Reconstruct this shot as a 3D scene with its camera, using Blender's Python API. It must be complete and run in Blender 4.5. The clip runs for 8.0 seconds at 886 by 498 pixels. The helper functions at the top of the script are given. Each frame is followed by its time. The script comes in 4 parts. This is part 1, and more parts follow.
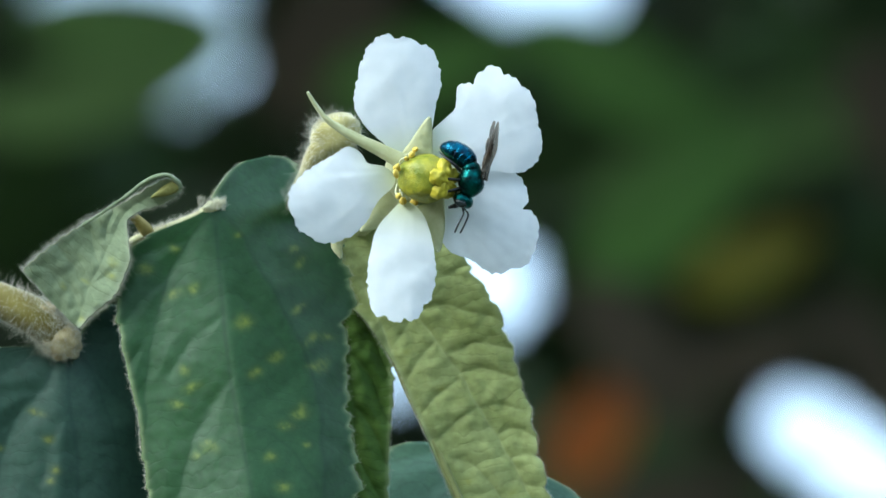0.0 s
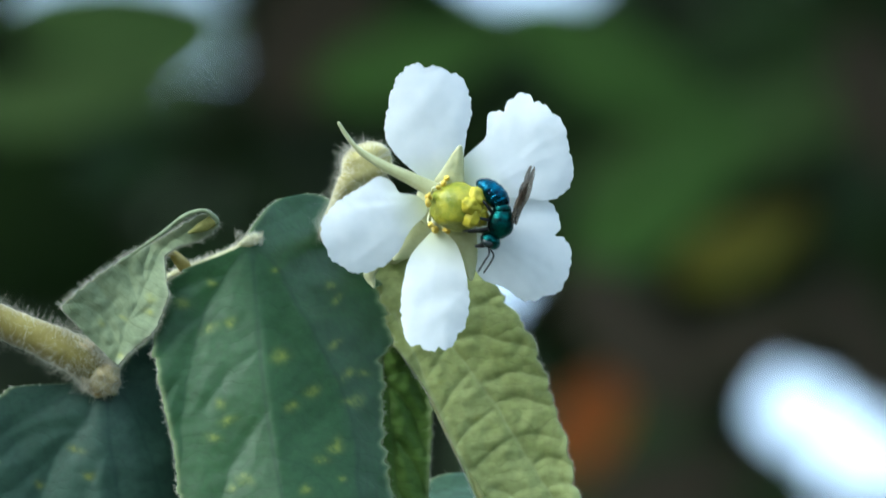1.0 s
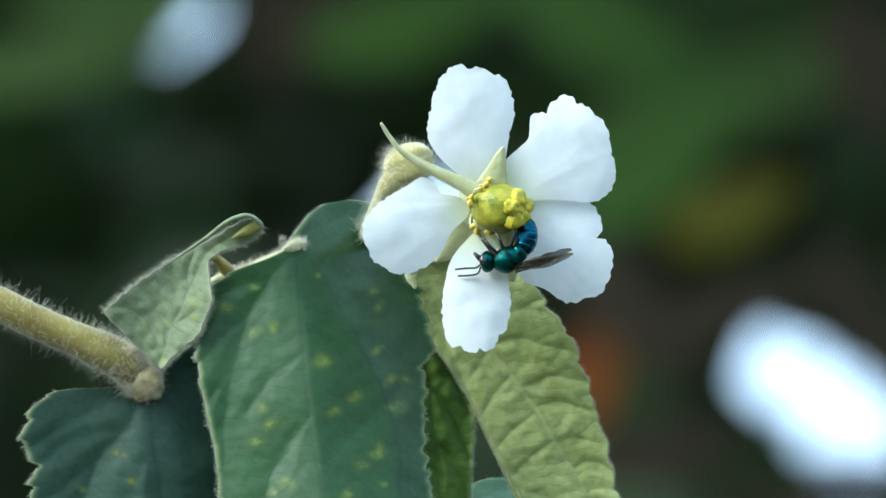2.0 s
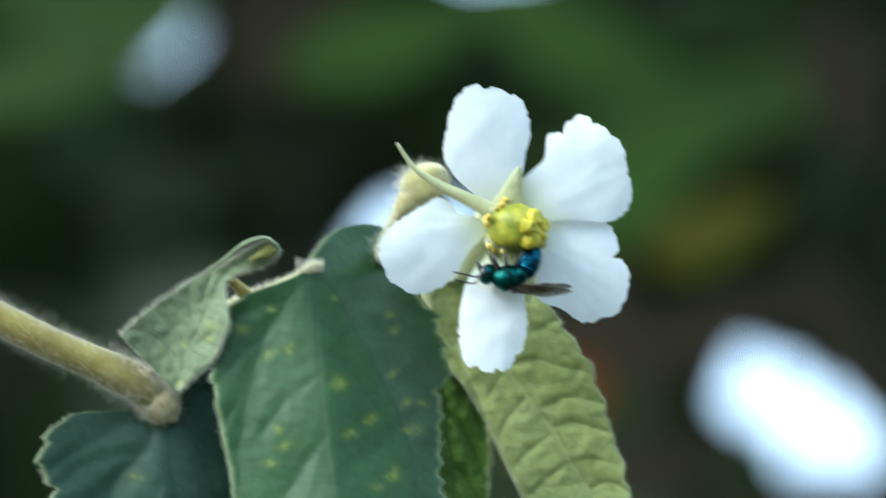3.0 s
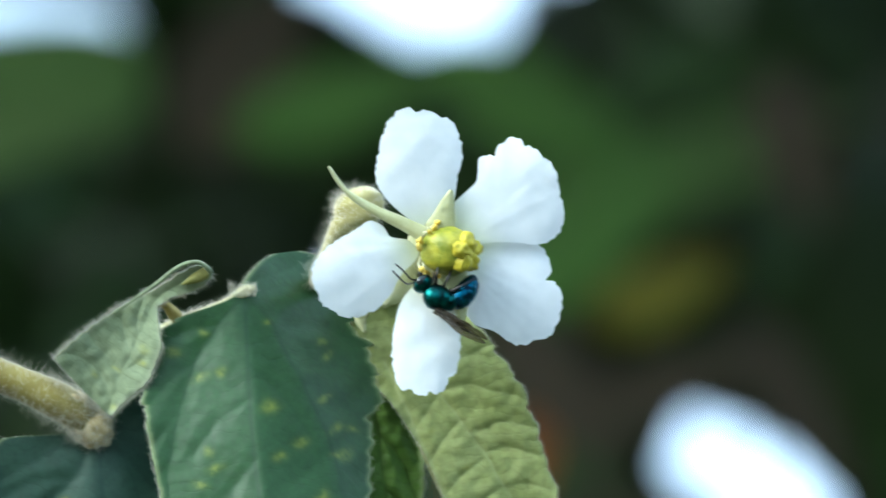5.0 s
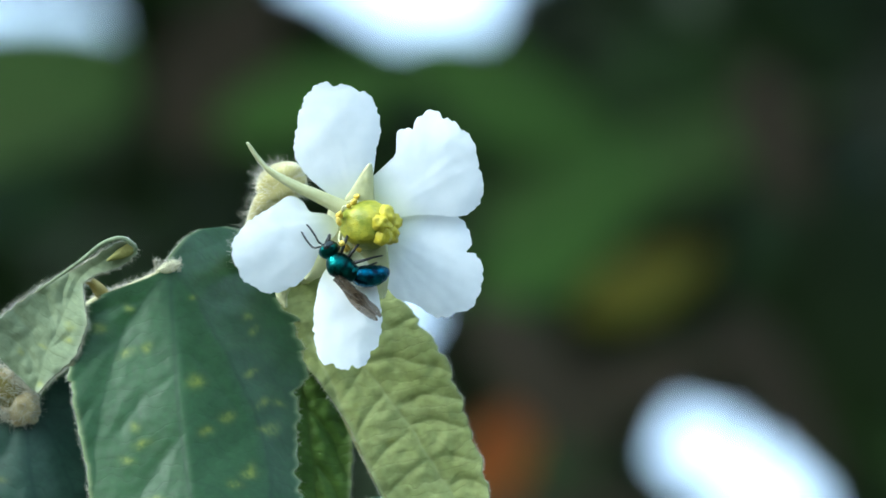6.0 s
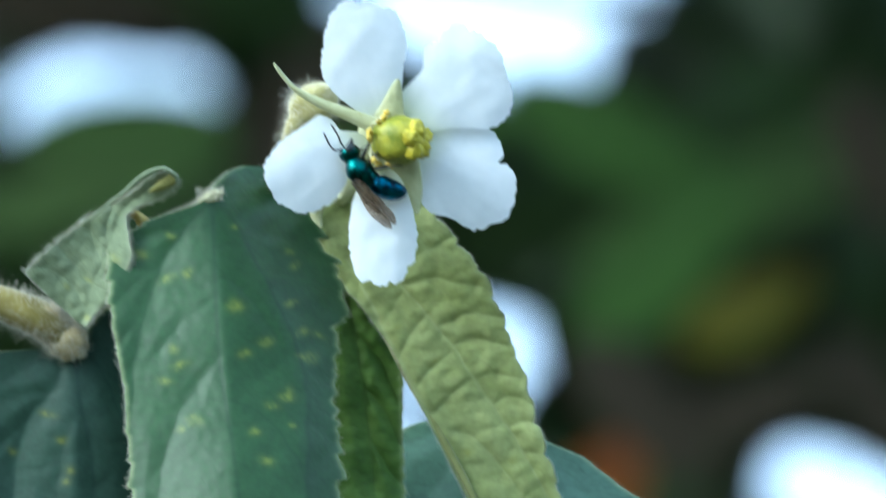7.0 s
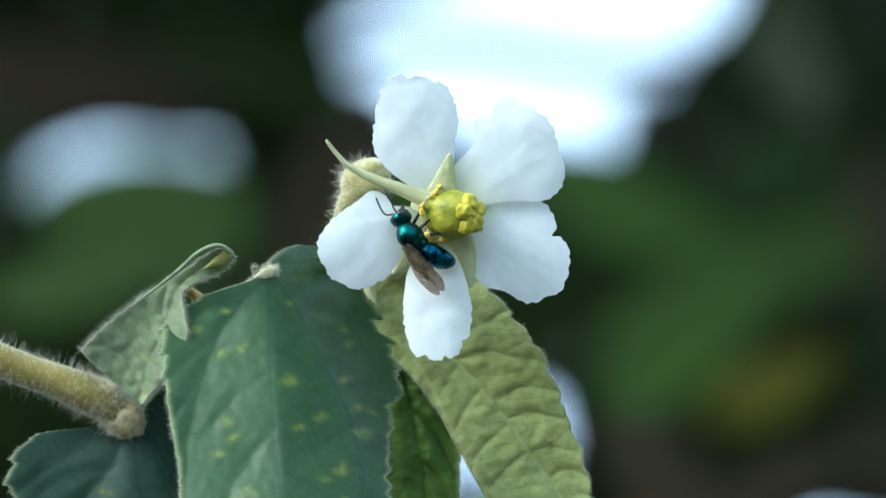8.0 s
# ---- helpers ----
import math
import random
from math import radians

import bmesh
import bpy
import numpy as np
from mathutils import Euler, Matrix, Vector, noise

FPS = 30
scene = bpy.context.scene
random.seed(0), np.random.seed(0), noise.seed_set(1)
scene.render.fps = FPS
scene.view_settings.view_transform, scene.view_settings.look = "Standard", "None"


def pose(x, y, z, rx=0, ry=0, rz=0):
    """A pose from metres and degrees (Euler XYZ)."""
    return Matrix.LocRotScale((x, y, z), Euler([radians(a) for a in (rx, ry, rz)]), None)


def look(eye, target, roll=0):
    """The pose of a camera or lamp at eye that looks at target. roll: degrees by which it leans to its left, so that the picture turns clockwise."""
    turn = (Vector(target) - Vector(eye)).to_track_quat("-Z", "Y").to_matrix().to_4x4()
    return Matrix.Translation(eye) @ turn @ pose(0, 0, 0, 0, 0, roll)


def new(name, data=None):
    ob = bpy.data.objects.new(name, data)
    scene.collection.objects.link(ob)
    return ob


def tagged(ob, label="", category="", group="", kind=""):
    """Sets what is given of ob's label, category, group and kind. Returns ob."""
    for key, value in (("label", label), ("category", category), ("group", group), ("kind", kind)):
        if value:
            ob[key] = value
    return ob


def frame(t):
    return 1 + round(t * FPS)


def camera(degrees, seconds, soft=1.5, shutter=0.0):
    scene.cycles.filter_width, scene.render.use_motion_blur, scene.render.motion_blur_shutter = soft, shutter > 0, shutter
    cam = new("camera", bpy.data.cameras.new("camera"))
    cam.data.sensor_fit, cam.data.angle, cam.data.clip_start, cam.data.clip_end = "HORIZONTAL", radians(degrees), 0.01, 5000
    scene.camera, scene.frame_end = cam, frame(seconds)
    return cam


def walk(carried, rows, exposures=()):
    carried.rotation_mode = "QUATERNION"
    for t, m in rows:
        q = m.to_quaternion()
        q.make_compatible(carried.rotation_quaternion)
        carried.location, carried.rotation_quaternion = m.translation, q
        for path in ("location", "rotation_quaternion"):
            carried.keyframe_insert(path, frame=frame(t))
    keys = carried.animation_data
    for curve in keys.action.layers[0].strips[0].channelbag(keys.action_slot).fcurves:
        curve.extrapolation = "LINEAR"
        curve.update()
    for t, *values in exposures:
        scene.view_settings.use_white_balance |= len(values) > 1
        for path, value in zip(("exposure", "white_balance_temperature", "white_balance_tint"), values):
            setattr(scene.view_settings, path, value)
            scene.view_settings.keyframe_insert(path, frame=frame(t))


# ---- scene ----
# ---- camera ----
cam = camera(3.886, 8.0, soft=1.5, shutter=0.25)
cam.data.dof.use_dof = True
cam.data.dof.focus_distance = 1.19
cam.data.dof.aperture_fstop = 53.0
PATH = [
    (0.0, look((0.01633, -0.00040, 1.60151), (-0.00030, 2.89738, 2.37778), 2.20)),
    (0.1, look((0.01296, -0.00033, 1.60125), (0.00363, 2.89772, 2.37662), 2.26)),
    (0.2, look((0.01052, -0.00030, 1.60113), (0.00084, 2.89722, 2.37851), 2.36)),
    (0.3, look((0.00938, -0.00090, 1.60335), (-0.00079, 2.89658, 2.38086), 2.47)),
    (0.4, look((0.00898, -0.00200, 1.60749), (-0.00234, 2.89717, 2.37864), 2.57)),
    (0.5, look((0.00885, -0.00260, 1.60971), (-0.00021, 2.89680, 2.38002), 2.60)),
    (0.6, look((0.00863, -0.00243, 1.60906), (0.00144, 2.89722, 2.37849), 2.49)),
    (0.7, look((0.00837, -0.00210, 1.60787), (0.00223, 2.89761, 2.37703), 2.22)),
    (0.8, look((0.00825, -0.00193, 1.60722), (0.00134, 2.89707, 2.37906), 1.88)),
    (0.9, look((0.00882, -0.00195, 1.60726), (0.00074, 2.89690, 2.37969), 1.55)),
    (1.0, look((0.00959, -0.00196, 1.60731), (0.00095, 2.89789, 2.37592), 1.40)),
    (1.1, look((0.00982, -0.00187, 1.60699), (0.00048, 2.89870, 2.37289), 1.41)),
    (1.2, look((0.00985, -0.00179, 1.60667), (0.00046, 2.89919, 2.37101), 1.43)),
    (2.3, look((-0.00023, -0.00386, 1.61440), (0.00561, 2.90117, 2.36325), 1.59)),
    (2.4, look((0.00365, -0.00369, 1.61379), (0.01057, 2.90185, 2.36064), 1.58)),
    (2.5, look((0.00753, -0.00340, 1.61271), (0.01371, 2.90173, 2.36117), 1.57)),
    (2.6, look((0.00676, -0.00322, 1.61203), (0.01763, 2.90144, 2.36222), 1.52)),
    (2.7, look((0.00495, -0.00316, 1.61178), (0.01723, 2.90159, 2.36162), 1.48)),
    (2.8, look((0.00279, -0.00315, 1.61174), (0.01471, 2.90140, 2.36239), 1.46)),
    (2.9, look((0.00055, -0.00335, 1.61250), (0.00972, 2.90047, 2.36599), 1.45)),
    (3.0, look((-0.00341, -0.00357, 1.61333), (0.00642, 2.89872, 2.37270), 1.40)),
    (3.1, look((-0.00982, -0.00358, 1.61338), (0.00435, 2.89766, 2.37663), 1.28)),
    (3.2, look((-0.01405, -0.00360, 1.61343), (-0.00009, 2.89697, 2.37926), 1.17)),
    (3.3, look((-0.01485, -0.00370, 1.61378), (-0.00390, 2.89665, 2.38050), 1.07)),
    (3.4, look((-0.01515, -0.00382, 1.61428), (-0.00354, 2.89597, 2.38308), 0.95)),
    (3.5, look((-0.01519, -0.00389, 1.61453), (-0.00131, 2.89667, 2.38042), 0.80)),
    (3.6, look((-0.01401, -0.00342, 1.61276), (0.00147, 2.89620, 2.38214), 0.60)),
    (3.7, look((-0.01156, -0.00257, 1.60958), (0.00205, 2.89563, 2.38433), 0.35)),
    (3.8, look((-0.00916, -0.00202, 1.60753), (0.00426, 2.89601, 2.38293), 0.05)),
    (3.9, look((-0.00695, -0.00169, 1.60633), (0.00445, 2.89606, 2.38277), -0.21)),
    (4.0, look((-0.00475, -0.00134, 1.60501), (0.00248, 2.89592, 2.38335), -0.30)),
    (4.1, look((-0.00252, -0.00079, 1.60296), (0.00055, 2.89602, 2.38303), -0.22)),
    (4.2, look((-0.00073, -0.00025, 1.60092), (-0.00007, 2.89665, 2.38065), -0.09)),
    (4.3, look((0.00000, 0.00000, 1.60000), (0.00000, 2.89778, 2.37646), -0.00)),
    (4.4, look((-0.00194, -0.00038, 1.60142), (0.00022, 2.89855, 2.37356), 0.04)),
    (4.5, look((-0.00542, -0.00113, 1.60422), (0.00243, 2.89760, 2.37706), 0.10)),
    (4.6, look((-0.00760, -0.00177, 1.60659), (0.00563, 2.89627, 2.38199), 0.27)),
    (4.7, look((-0.00844, -0.00217, 1.60809), (0.00848, 2.89606, 2.38268), 0.54)),
    (4.8, look((-0.00857, -0.00231, 1.60861), (0.01218, 2.89606, 2.38256), 0.85)),
    (4.9, look((-0.00634, -0.00227, 1.60845), (0.01592, 2.89531, 2.38533), 1.14)),
    (5.0, look((-0.00103, -0.00216, 1.60807), (0.01816, 2.89508, 2.38629), 1.35)),
    (5.1, look((0.00498, -0.00203, 1.60759), (0.01716, 2.89535, 2.38542), 1.46)),
    (5.2, look((0.00790, -0.00191, 1.60713), (0.02159, 2.89448, 2.38862), 1.48)),
    (6.3, look((0.00736, -0.00074, 1.60276), (0.01220, 2.89634, 2.38182), 0.12)),
    (6.4, look((0.01033, 0.00021, 1.59923), (0.01006, 2.89617, 2.38242), -0.04)),
    (6.5, look((0.01329, 0.00128, 1.59522), (0.01078, 2.89572, 2.38401), -0.23)),
    (6.6, look((0.01297, 0.00147, 1.59450), (0.01010, 2.89528, 2.38562), -0.46)),
    (6.7, look((0.01265, 0.00166, 1.59379), (0.00992, 2.89497, 2.38672), -0.70)),
    (6.9, look((0.01487, 0.00352, 1.58687), (0.00388, 2.89424, 2.38911), -1.17)),
    (7.0, look((0.01544, 0.00305, 1.58862), (0.00081, 2.89348, 2.39186), -1.40)),
    (7.1, look((0.01473, 0.00227, 1.59152), (-0.00379, 2.89172, 2.39821), -1.43)),
    (7.2, look((0.01402, 0.00188, 1.59300), (-0.00369, 2.89095, 2.40106), -1.44)),
    (7.3, look((0.01459, 0.00191, 1.59287), (-0.00661, 2.88795, 2.41161), -1.44)),
    (7.5, look((0.01623, 0.00212, 1.59208), (-0.00716, 2.88699, 2.41488), -1.50)),
    (7.6, look((0.01575, 0.00226, 1.59154), (-0.00778, 2.88671, 2.41568), -1.57)),
    (7.8, look((0.01330, 0.00263, 1.59017), (-0.00524, 2.88829, 2.41029), -1.80)),
    (7.9, look((0.01213, 0.00287, 1.58930), (-0.00540, 2.88895, 2.40796), -1.90)),
    (8.0, look((0.01109, 0.00312, 1.58835), (-0.00490, 2.88865, 2.40901), -2.00)),
]
walk(cam, PATH, [(0.0, 1.34, 5640, -3.0), (0.5, 1.41, 5630, -3.0), (1.2, 1.39, 5610, -3.0), (2.4, 1.55, 5680, -3.0), (4.5, 1.56, 5680, -3.0), (5.0, 1.62, 5640, -3.0), (5.2, 1.62, 5640, -3.0), (6.4, 1.55, 5450, -4.0), (7.0, 1.52, 5310, -4.0), (7.5, 1.49, 5480, -3.5), (8.0, 1.40, 5640, -3.0)])

# ---- world, sun, exposure ----
world = bpy.data.worlds.new("sky")
scene.world = world
world.use_nodes = True
wn = world.node_tree.nodes
sky = wn.new("ShaderNodeTexSky")
sky.sky_type = "NISHITA"
sky.sun_disc = False
sky.sun_elevation = radians(34)
sky.sun_rotation = radians(242)
sky.air_density, sky.dust_density, sky.ozone_density = 1.0, 3.0, 1.0
wn["Background"].inputs["Strength"].default_value = 0.13
haze = wn.new("ShaderNodeMix")
haze.data_type = "RGBA"
haze.inputs[0].default_value = 0.6
haze.inputs[7].default_value = (5.8, 6.7, 8.0, 1)      # thin even cloud over the blue
world.node_tree.links.new(sky.outputs[0], haze.inputs[6])
world.node_tree.links.new(haze.outputs[2], wn["Background"].inputs["Color"])
sun_data = bpy.data.lights.new("sun", "SUN")
sun_data.energy, sun_data.angle, sun_data.color = 1.35, radians(25), (1.0, 0.97, 0.92)
sun = new("sun", sun_data)
sun.matrix_world = look((-8.0, -3.0, 8.0), (0, 1.2, 1.9))

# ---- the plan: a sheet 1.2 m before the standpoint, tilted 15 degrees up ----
TILT = pose(0, 0, 1.6, 15)
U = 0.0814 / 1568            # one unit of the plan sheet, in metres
SHEET = TILT @ pose(0, 1.2, 0)


def at(u, v, d=0.0):
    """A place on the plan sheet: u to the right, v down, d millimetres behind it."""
    return Vector(((u - 784) * U, d * 0.001, (441 - v) * U))


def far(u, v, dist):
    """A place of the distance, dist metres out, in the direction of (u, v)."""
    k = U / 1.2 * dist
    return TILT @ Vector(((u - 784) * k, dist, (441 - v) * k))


# ---- materials ----
def nodes_of(name):
    m = bpy.data.materials.new(name)
    m.use_nodes = True
    nt = m.node_tree
    return m, nt, nt.nodes["Principled BSDF"], nt.nodes["Material Output"]


def ramp(nt, fac, stops):
    r = nt.nodes.new("ShaderNodeValToRGB")
    nt.links.new(fac, r.inputs[0])
    e = r.color_ramp.elements
    while len(e) < len(stops):
        e.new(0.5)
    for i, (p, c) in enumerate(stops):
        e[i].position = p
        e[i].color = (*c, 1) if len(c) == 3 else c
    return r.outputs[0]


def grain(nt, scale, detail=4.0, rough=0.55, distortion=0.0, coords="Object"):
    tc = nt.nodes.new("ShaderNodeTexCoord")
    n = nt.nodes.new("ShaderNodeTexNoise")
    n.inputs["Scale"].default_value = scale
    n.inputs["Detail"].default_value = detail
    n.inputs["Roughness"].default_value = rough
    n.inputs["Distortion"].default_value = distortion
    nt.links.new(tc.outputs[coords], n.inputs["Vector"])
    return n.outputs["Fac"]


def blend(nt, fac, a, b, mode="MIX"):
    x = nt.nodes.new("ShaderNodeMix")
    x.data_type, x.blend_type = "RGBA", mode
    for sock, val in ((x.inputs[0], fac), (x.inputs[6], a), (x.inputs[7], b)):
        if isinstance(val, (int, float)):
            sock.default_value = val
        elif isinstance(val, tuple):
            sock.default_value = (*val, 1)
        else:
            nt.links.new(val, sock)
    return x.outputs[2]


def bump(nt, bsdf, height, strength, distance):
    b = nt.nodes.new("ShaderNodeBump")
    b.inputs["Strength"].default_value = strength
    b.inputs["Distance"].default_value = distance
    nt.links.new(height, b.inputs["Height"])
    nt.links.new(b.outputs[0], bsdf.inputs["Normal"])


def see_through(nt, bsdf, out, colour, share):
    t = nt.nodes.new("ShaderNodeBsdfTranslucent")
    if isinstance(colour, tuple):
        t.inputs["Color"].default_value = (*colour, 1)
    else:
        nt.links.new(colour, t.inputs["Color"])
    mix = nt.nodes.new("ShaderNodeMixShader")
    mix.inputs[0].default_value = share
    nt.links.new(bsdf.outputs[0], mix.inputs[1])
    nt.links.new(t.outputs[0], mix.inputs[2])
    nt.links.new(mix.outputs[0], out.inputs["Surface"])


def attribute(nt, name):
    a = nt.nodes.new("ShaderNodeAttribute")
    a.attribute_name = name
    return a.outputs["Fac"]


def leaf_material(name, dark, light, vein, fleck, rough, share, spec=0.3, sheen=0.1, relief=0.14, vein_mix=0.6, rib=0.8, rim=(0.36, 0.42, 0.20)):
    m, nt, b, out = nodes_of(name)
    base = ramp(nt, grain(nt, 160, 3), [(0.3, dark), (0.7, light)])
    fine = ramp(nt, grain(nt, 1500, 3), [(0.3, (0.84, 0.84, 0.84)), (0.7, (1.10, 1.10, 1.10))])
    base = blend(nt, 1.0, base, fine, "MULTIPLY")
    # fine cross veins, like the rungs of a ladder between the side veins
    rung = nt.nodes.new("ShaderNodeMath")
    rung.operation = "MULTIPLY_ADD"
    nt.links.new(grain(nt, 260, 3), rung.inputs[0])
    rung.inputs[1].default_value = 4.0
    nt.links.new(attribute(nt, "rungs"), rung.inputs[2])
    fold = nt.nodes.new("ShaderNodeMath")
    fold.operation = "PINGPONG"
    nt.links.new(rung.outputs[0], fold.inputs[0])
    fold.inputs[1].default_value = 0.5
    line = ramp(nt, fold.outputs[0], [(0.0, (0, 0, 0)), (0.13, (1, 1, 1))])
    base = blend(nt, 1.0, base, blend(nt, line, (rib, rib, rib), (1.0, 1.0, 1.0)), "MULTIPLY")
    # soft yellow flecks, ragged at the edges
    torn = nt.nodes.new("ShaderNodeMath")
    torn.operation = "MULTIPLY"
    nt.links.new(attribute(nt, "fleck"), torn.inputs[0])
    nt.links.new(ramp(nt, grain(nt, 1300, 2), [(0.36, (0.35, 0.35, 0.35)), (0.60, (1, 1, 1))]), torn.inputs[1])
    base = blend(nt, torn.outputs[0], base, fleck)
    vm = nt.nodes.new("ShaderNodeMath")
    vm.operation = "MULTIPLY"
    nt.links.new(attribute(nt, "vein"), vm.inputs[0])
    vm.inputs[1].default_value = vein_mix
    base = blend(nt, vm.outputs[0], base, vein)
    base = blend(nt, attribute(nt, "rim"), base, rim)
    nt.links.new(base, b.inputs["Base Color"])
    b.inputs["Roughness"].default_value = rough
    b.inputs["Specular IOR Level"].default_value = spec
    b.inputs["Sheen Weight"].default_value = sheen
    b.inputs["Sheen Roughness"].default_value = 0.4
    height = blend(nt, 0.7, line, grain(nt, 900, 4, 0.6))
    bump(nt, b, height, relief, 0.00025)
    see_through(nt, b, out, base, share)
    return m


M_LEAF = leaf_material("leaf_upper_green", (0.019, 0.060, 0.015), (0.029, 0.082, 0.023), (0.012, 0.040, 0.012), (0.15, 0.19, 0.028), 0.47, 0.09, 0.29, 0.06, 0.13, 0.6, 0.93)
M_LEAF_BLUE = leaf_material("leaf_shaded_green", (0.020, 0.049, 0.031), (0.029, 0.066, 0.041), (0.014, 0.038, 0.025), (0.13, 0.15, 0.03), 0.50, 0.06, 0.26, 0.06, 0.13, 0.7, 0.93)
M_LEAF_UNDER = leaf_material("leaf_underside", (0.285, 0.325, 0.10), (0.39, 0.43, 0.165), (0.41, 0.44, 0.19), (0.30, 0.32, 0.08), 0.7, 0.24, 0.2, 0.4, 0.40, 0.7, 0.93)
M_LEAF_OLIVE = leaf_material("leaf_olive", (0.070, 0.140, 0.018), (0.120, 0.205, 0.032), (0.10, 0.15, 0.03), (0.16, 0.20, 0.04), 0.6, 0.2, 0.25, 0.1, 0.45, 0.6, 0.85)
# paler green; brightness is added to the colour of a leaf in shade
M_LEAF_BRIGHTENED = leaf_material("leaf_brightened_green", (0.06, 0.13, 0.075), (0.085, 0.17, 0.105), (0.06, 0.13, 0.07), (0.12, 0.19, 0.07), 0.5, 0.12, 0.4, 0.1)
M_LEAF_YOUNG = leaf_material("leaf_young_felted", (0.20, 0.25, 0.13), (0.28, 0.33, 0.19), (0.27, 0.32, 0.18), (0.34, 0.36, 0.10), 0.75, 0.2, 0.25, 0.6, 0.35, 0.6, 0.93, (0.42, 0.44, 0.30))


def plain(name, c1, c2, scale, rough, spec=0.4, metal=0.0, bump_s=0.0, share=0.0, sheen=0.0, coat=0.0):
    m, nt, b, out = nodes_of(name)
    col = ramp(nt, grain(nt, scale, 4), [(0.32, c1), (0.68, c2)])
    nt.links.new(col, b.inputs["Base Color"])
    b.inputs["Roughness"].default_value = rough
    b.inputs["Specular IOR Level"].default_value = spec
    b.inputs["Metallic"].default_value = metal
    b.inputs["Sheen Weight"].default_value = sheen
    b.inputs["Coat Weight"].default_value = coat
    if bump_s:
        bump(nt, b, grain(nt, scale * 4, 4), bump_s, 0.0002)
    if share:
        see_through(nt, b, out, col, share)
    return m


M_STEM = plain("stem_green_brown", (0.165, 0.125, 0.018), (0.29, 0.235, 0.052), 300, 0.7, bump_s=0.4, sheen=0.4)
M_NODE = plain("stem_node_brown", (0.38, 0.27, 0.10), (0.62, 0.52, 0.30), 600, 0.8, bump_s=0.6, sheen=0.4)
M_HAIR = plain("plant_hair", (0.74, 0.71, 0.58), (0.86, 0.83, 0.72), 300, 0.5, share=0.45)
M_SEPAL = plain("sepal_green", (0.51, 0.51, 0.25), (0.63, 0.63, 0.37), 700, 0.6, share=0.25, sheen=0.3)
M_MIDRIB = plain("midrib_olive", (0.22, 0.235, 0.06), (0.32, 0.325, 0.11), 700, 0.65, share=0.15, sheen=0.3)
M_BUD = plain("bud_felt", (0.40, 0.345, 0.11), (0.58, 0.52, 0.22), 600, 0.75, share=0.1, sheen=0.6)
M_KNOT = plain("leaf_stalk_cream", (0.46, 0.44, 0.22), (0.62, 0.60, 0.36), 800, 0.7, bump_s=0.4, sheen=0.4)
M_OVARY = plain("ovary_green", (0.15, 0.19, 0.012), (0.44, 0.39, 0.030), 620, 0.45, 0.4, bump_s=0.6)
M_STIGMA = plain("stigma_yellow", (0.40, 0.34, 0.018), (0.60, 0.50, 0.04), 1300, 0.5, bump_s=0.3)
M_ANTHER = plain("anther_yellow", (0.72, 0.50, 0.06), (0.82, 0.62, 0.12), 2500, 0.6, bump_s=0.4)
M_FILAMENT = plain("filament_pale", (0.75, 0.72, 0.45), (0.82, 0.80, 0.60), 900, 0.5, share=0.3)


def petal_material():
    m, nt, b, out = nodes_of("petal_white")
    col = ramp(nt, grain(nt, 350, 3), [(0.3, (0.80, 0.82, 0.83)), (0.7, (0.88, 0.89, 0.90))])
    green = attribute(nt, "claw")
    col = blend(nt, green, col, (0.72, 0.76, 0.42))
    nt.links.new(col, b.inputs["Base Color"])
    b.inputs["Roughness"].default_value = 0.6
    b.inputs["Specular IOR Level"].default_value = 0.3
    bump(nt, b, grain(nt, 900, 4, 0.55, 0.8), 0.06, 0.0003)
    see_through(nt, b, out, col, 0.24)
    return m


M_PETAL = petal_material()


def bee_material(name, c1, c2, metal, rough):
    m, nt, b, out = nodes_of(name)
    lw = nt.nodes.new("ShaderNodeTexVoronoi")
    tc = nt.nodes.new("ShaderNodeTexCoord")
    nt.links.new(tc.outputs["Object"], lw.inputs["Vector"])
    lw.inputs["Scale"].default_value = 9000
    col = ramp(nt, grain(nt, 1100, 3), [(0.36, c1), (0.66, c2)])
    nt.links.new(col, b.inputs["Base Color"])
    b.inputs["Metallic"].default_value = metal
    b.inputs["Roughness"].default_value = rough
    bump(nt, b, lw.outputs["Distance"], 0.35, 0.00006)
    return m


M_THORAX = bee_material("bee_teal_metal", (0.002, 0.014, 0.014), (0.010, 0.115, 0.105), 0.9, 0.28)
M_ABDOMEN = bee_material("bee_blue_metal", (0.002, 0.010, 0.022), (0.012, 0.135, 0.22), 0.9, 0.2)
M_BLACK = plain("bee_black", (0.010, 0.010, 0.010), (0.022, 0.020, 0.018), 2000, 0.4)
M_EYE = plain("bee_eye", (0.012, 0.016, 0.016), (0.02, 0.03, 0.03), 4000, 0.2)


def wing_material():
    m, nt, b, out = nodes_of("bee_wing")
    b.inputs["Base Color"].default_value = (0.13, 0.095, 0.065, 1)
    b.inputs["Roughness"].default_value = 0.3
    tr = nt.nodes.new("ShaderNodeBsdfTransparent")
    tr.inputs["Color"].default_value = (0.66, 0.58, 0.50, 1)
    mix = nt.nodes.new("ShaderNodeMixShader")
    fac = ramp(nt, grain(nt, 1800, 2), [(0.3, (0.45, 0.45, 0.45)), (0.7, (0.75, 0.75, 0.75))])
    nt.links.new(fac, mix.inputs[0])
    nt.links.new(tr.outputs[0], mix.inputs[1])
    nt.links.new(b.outputs[0], mix.inputs[2])
    nt.links.new(mix.outputs[0], out.inputs["Surface"])
    return m


M_WING = wing_material()


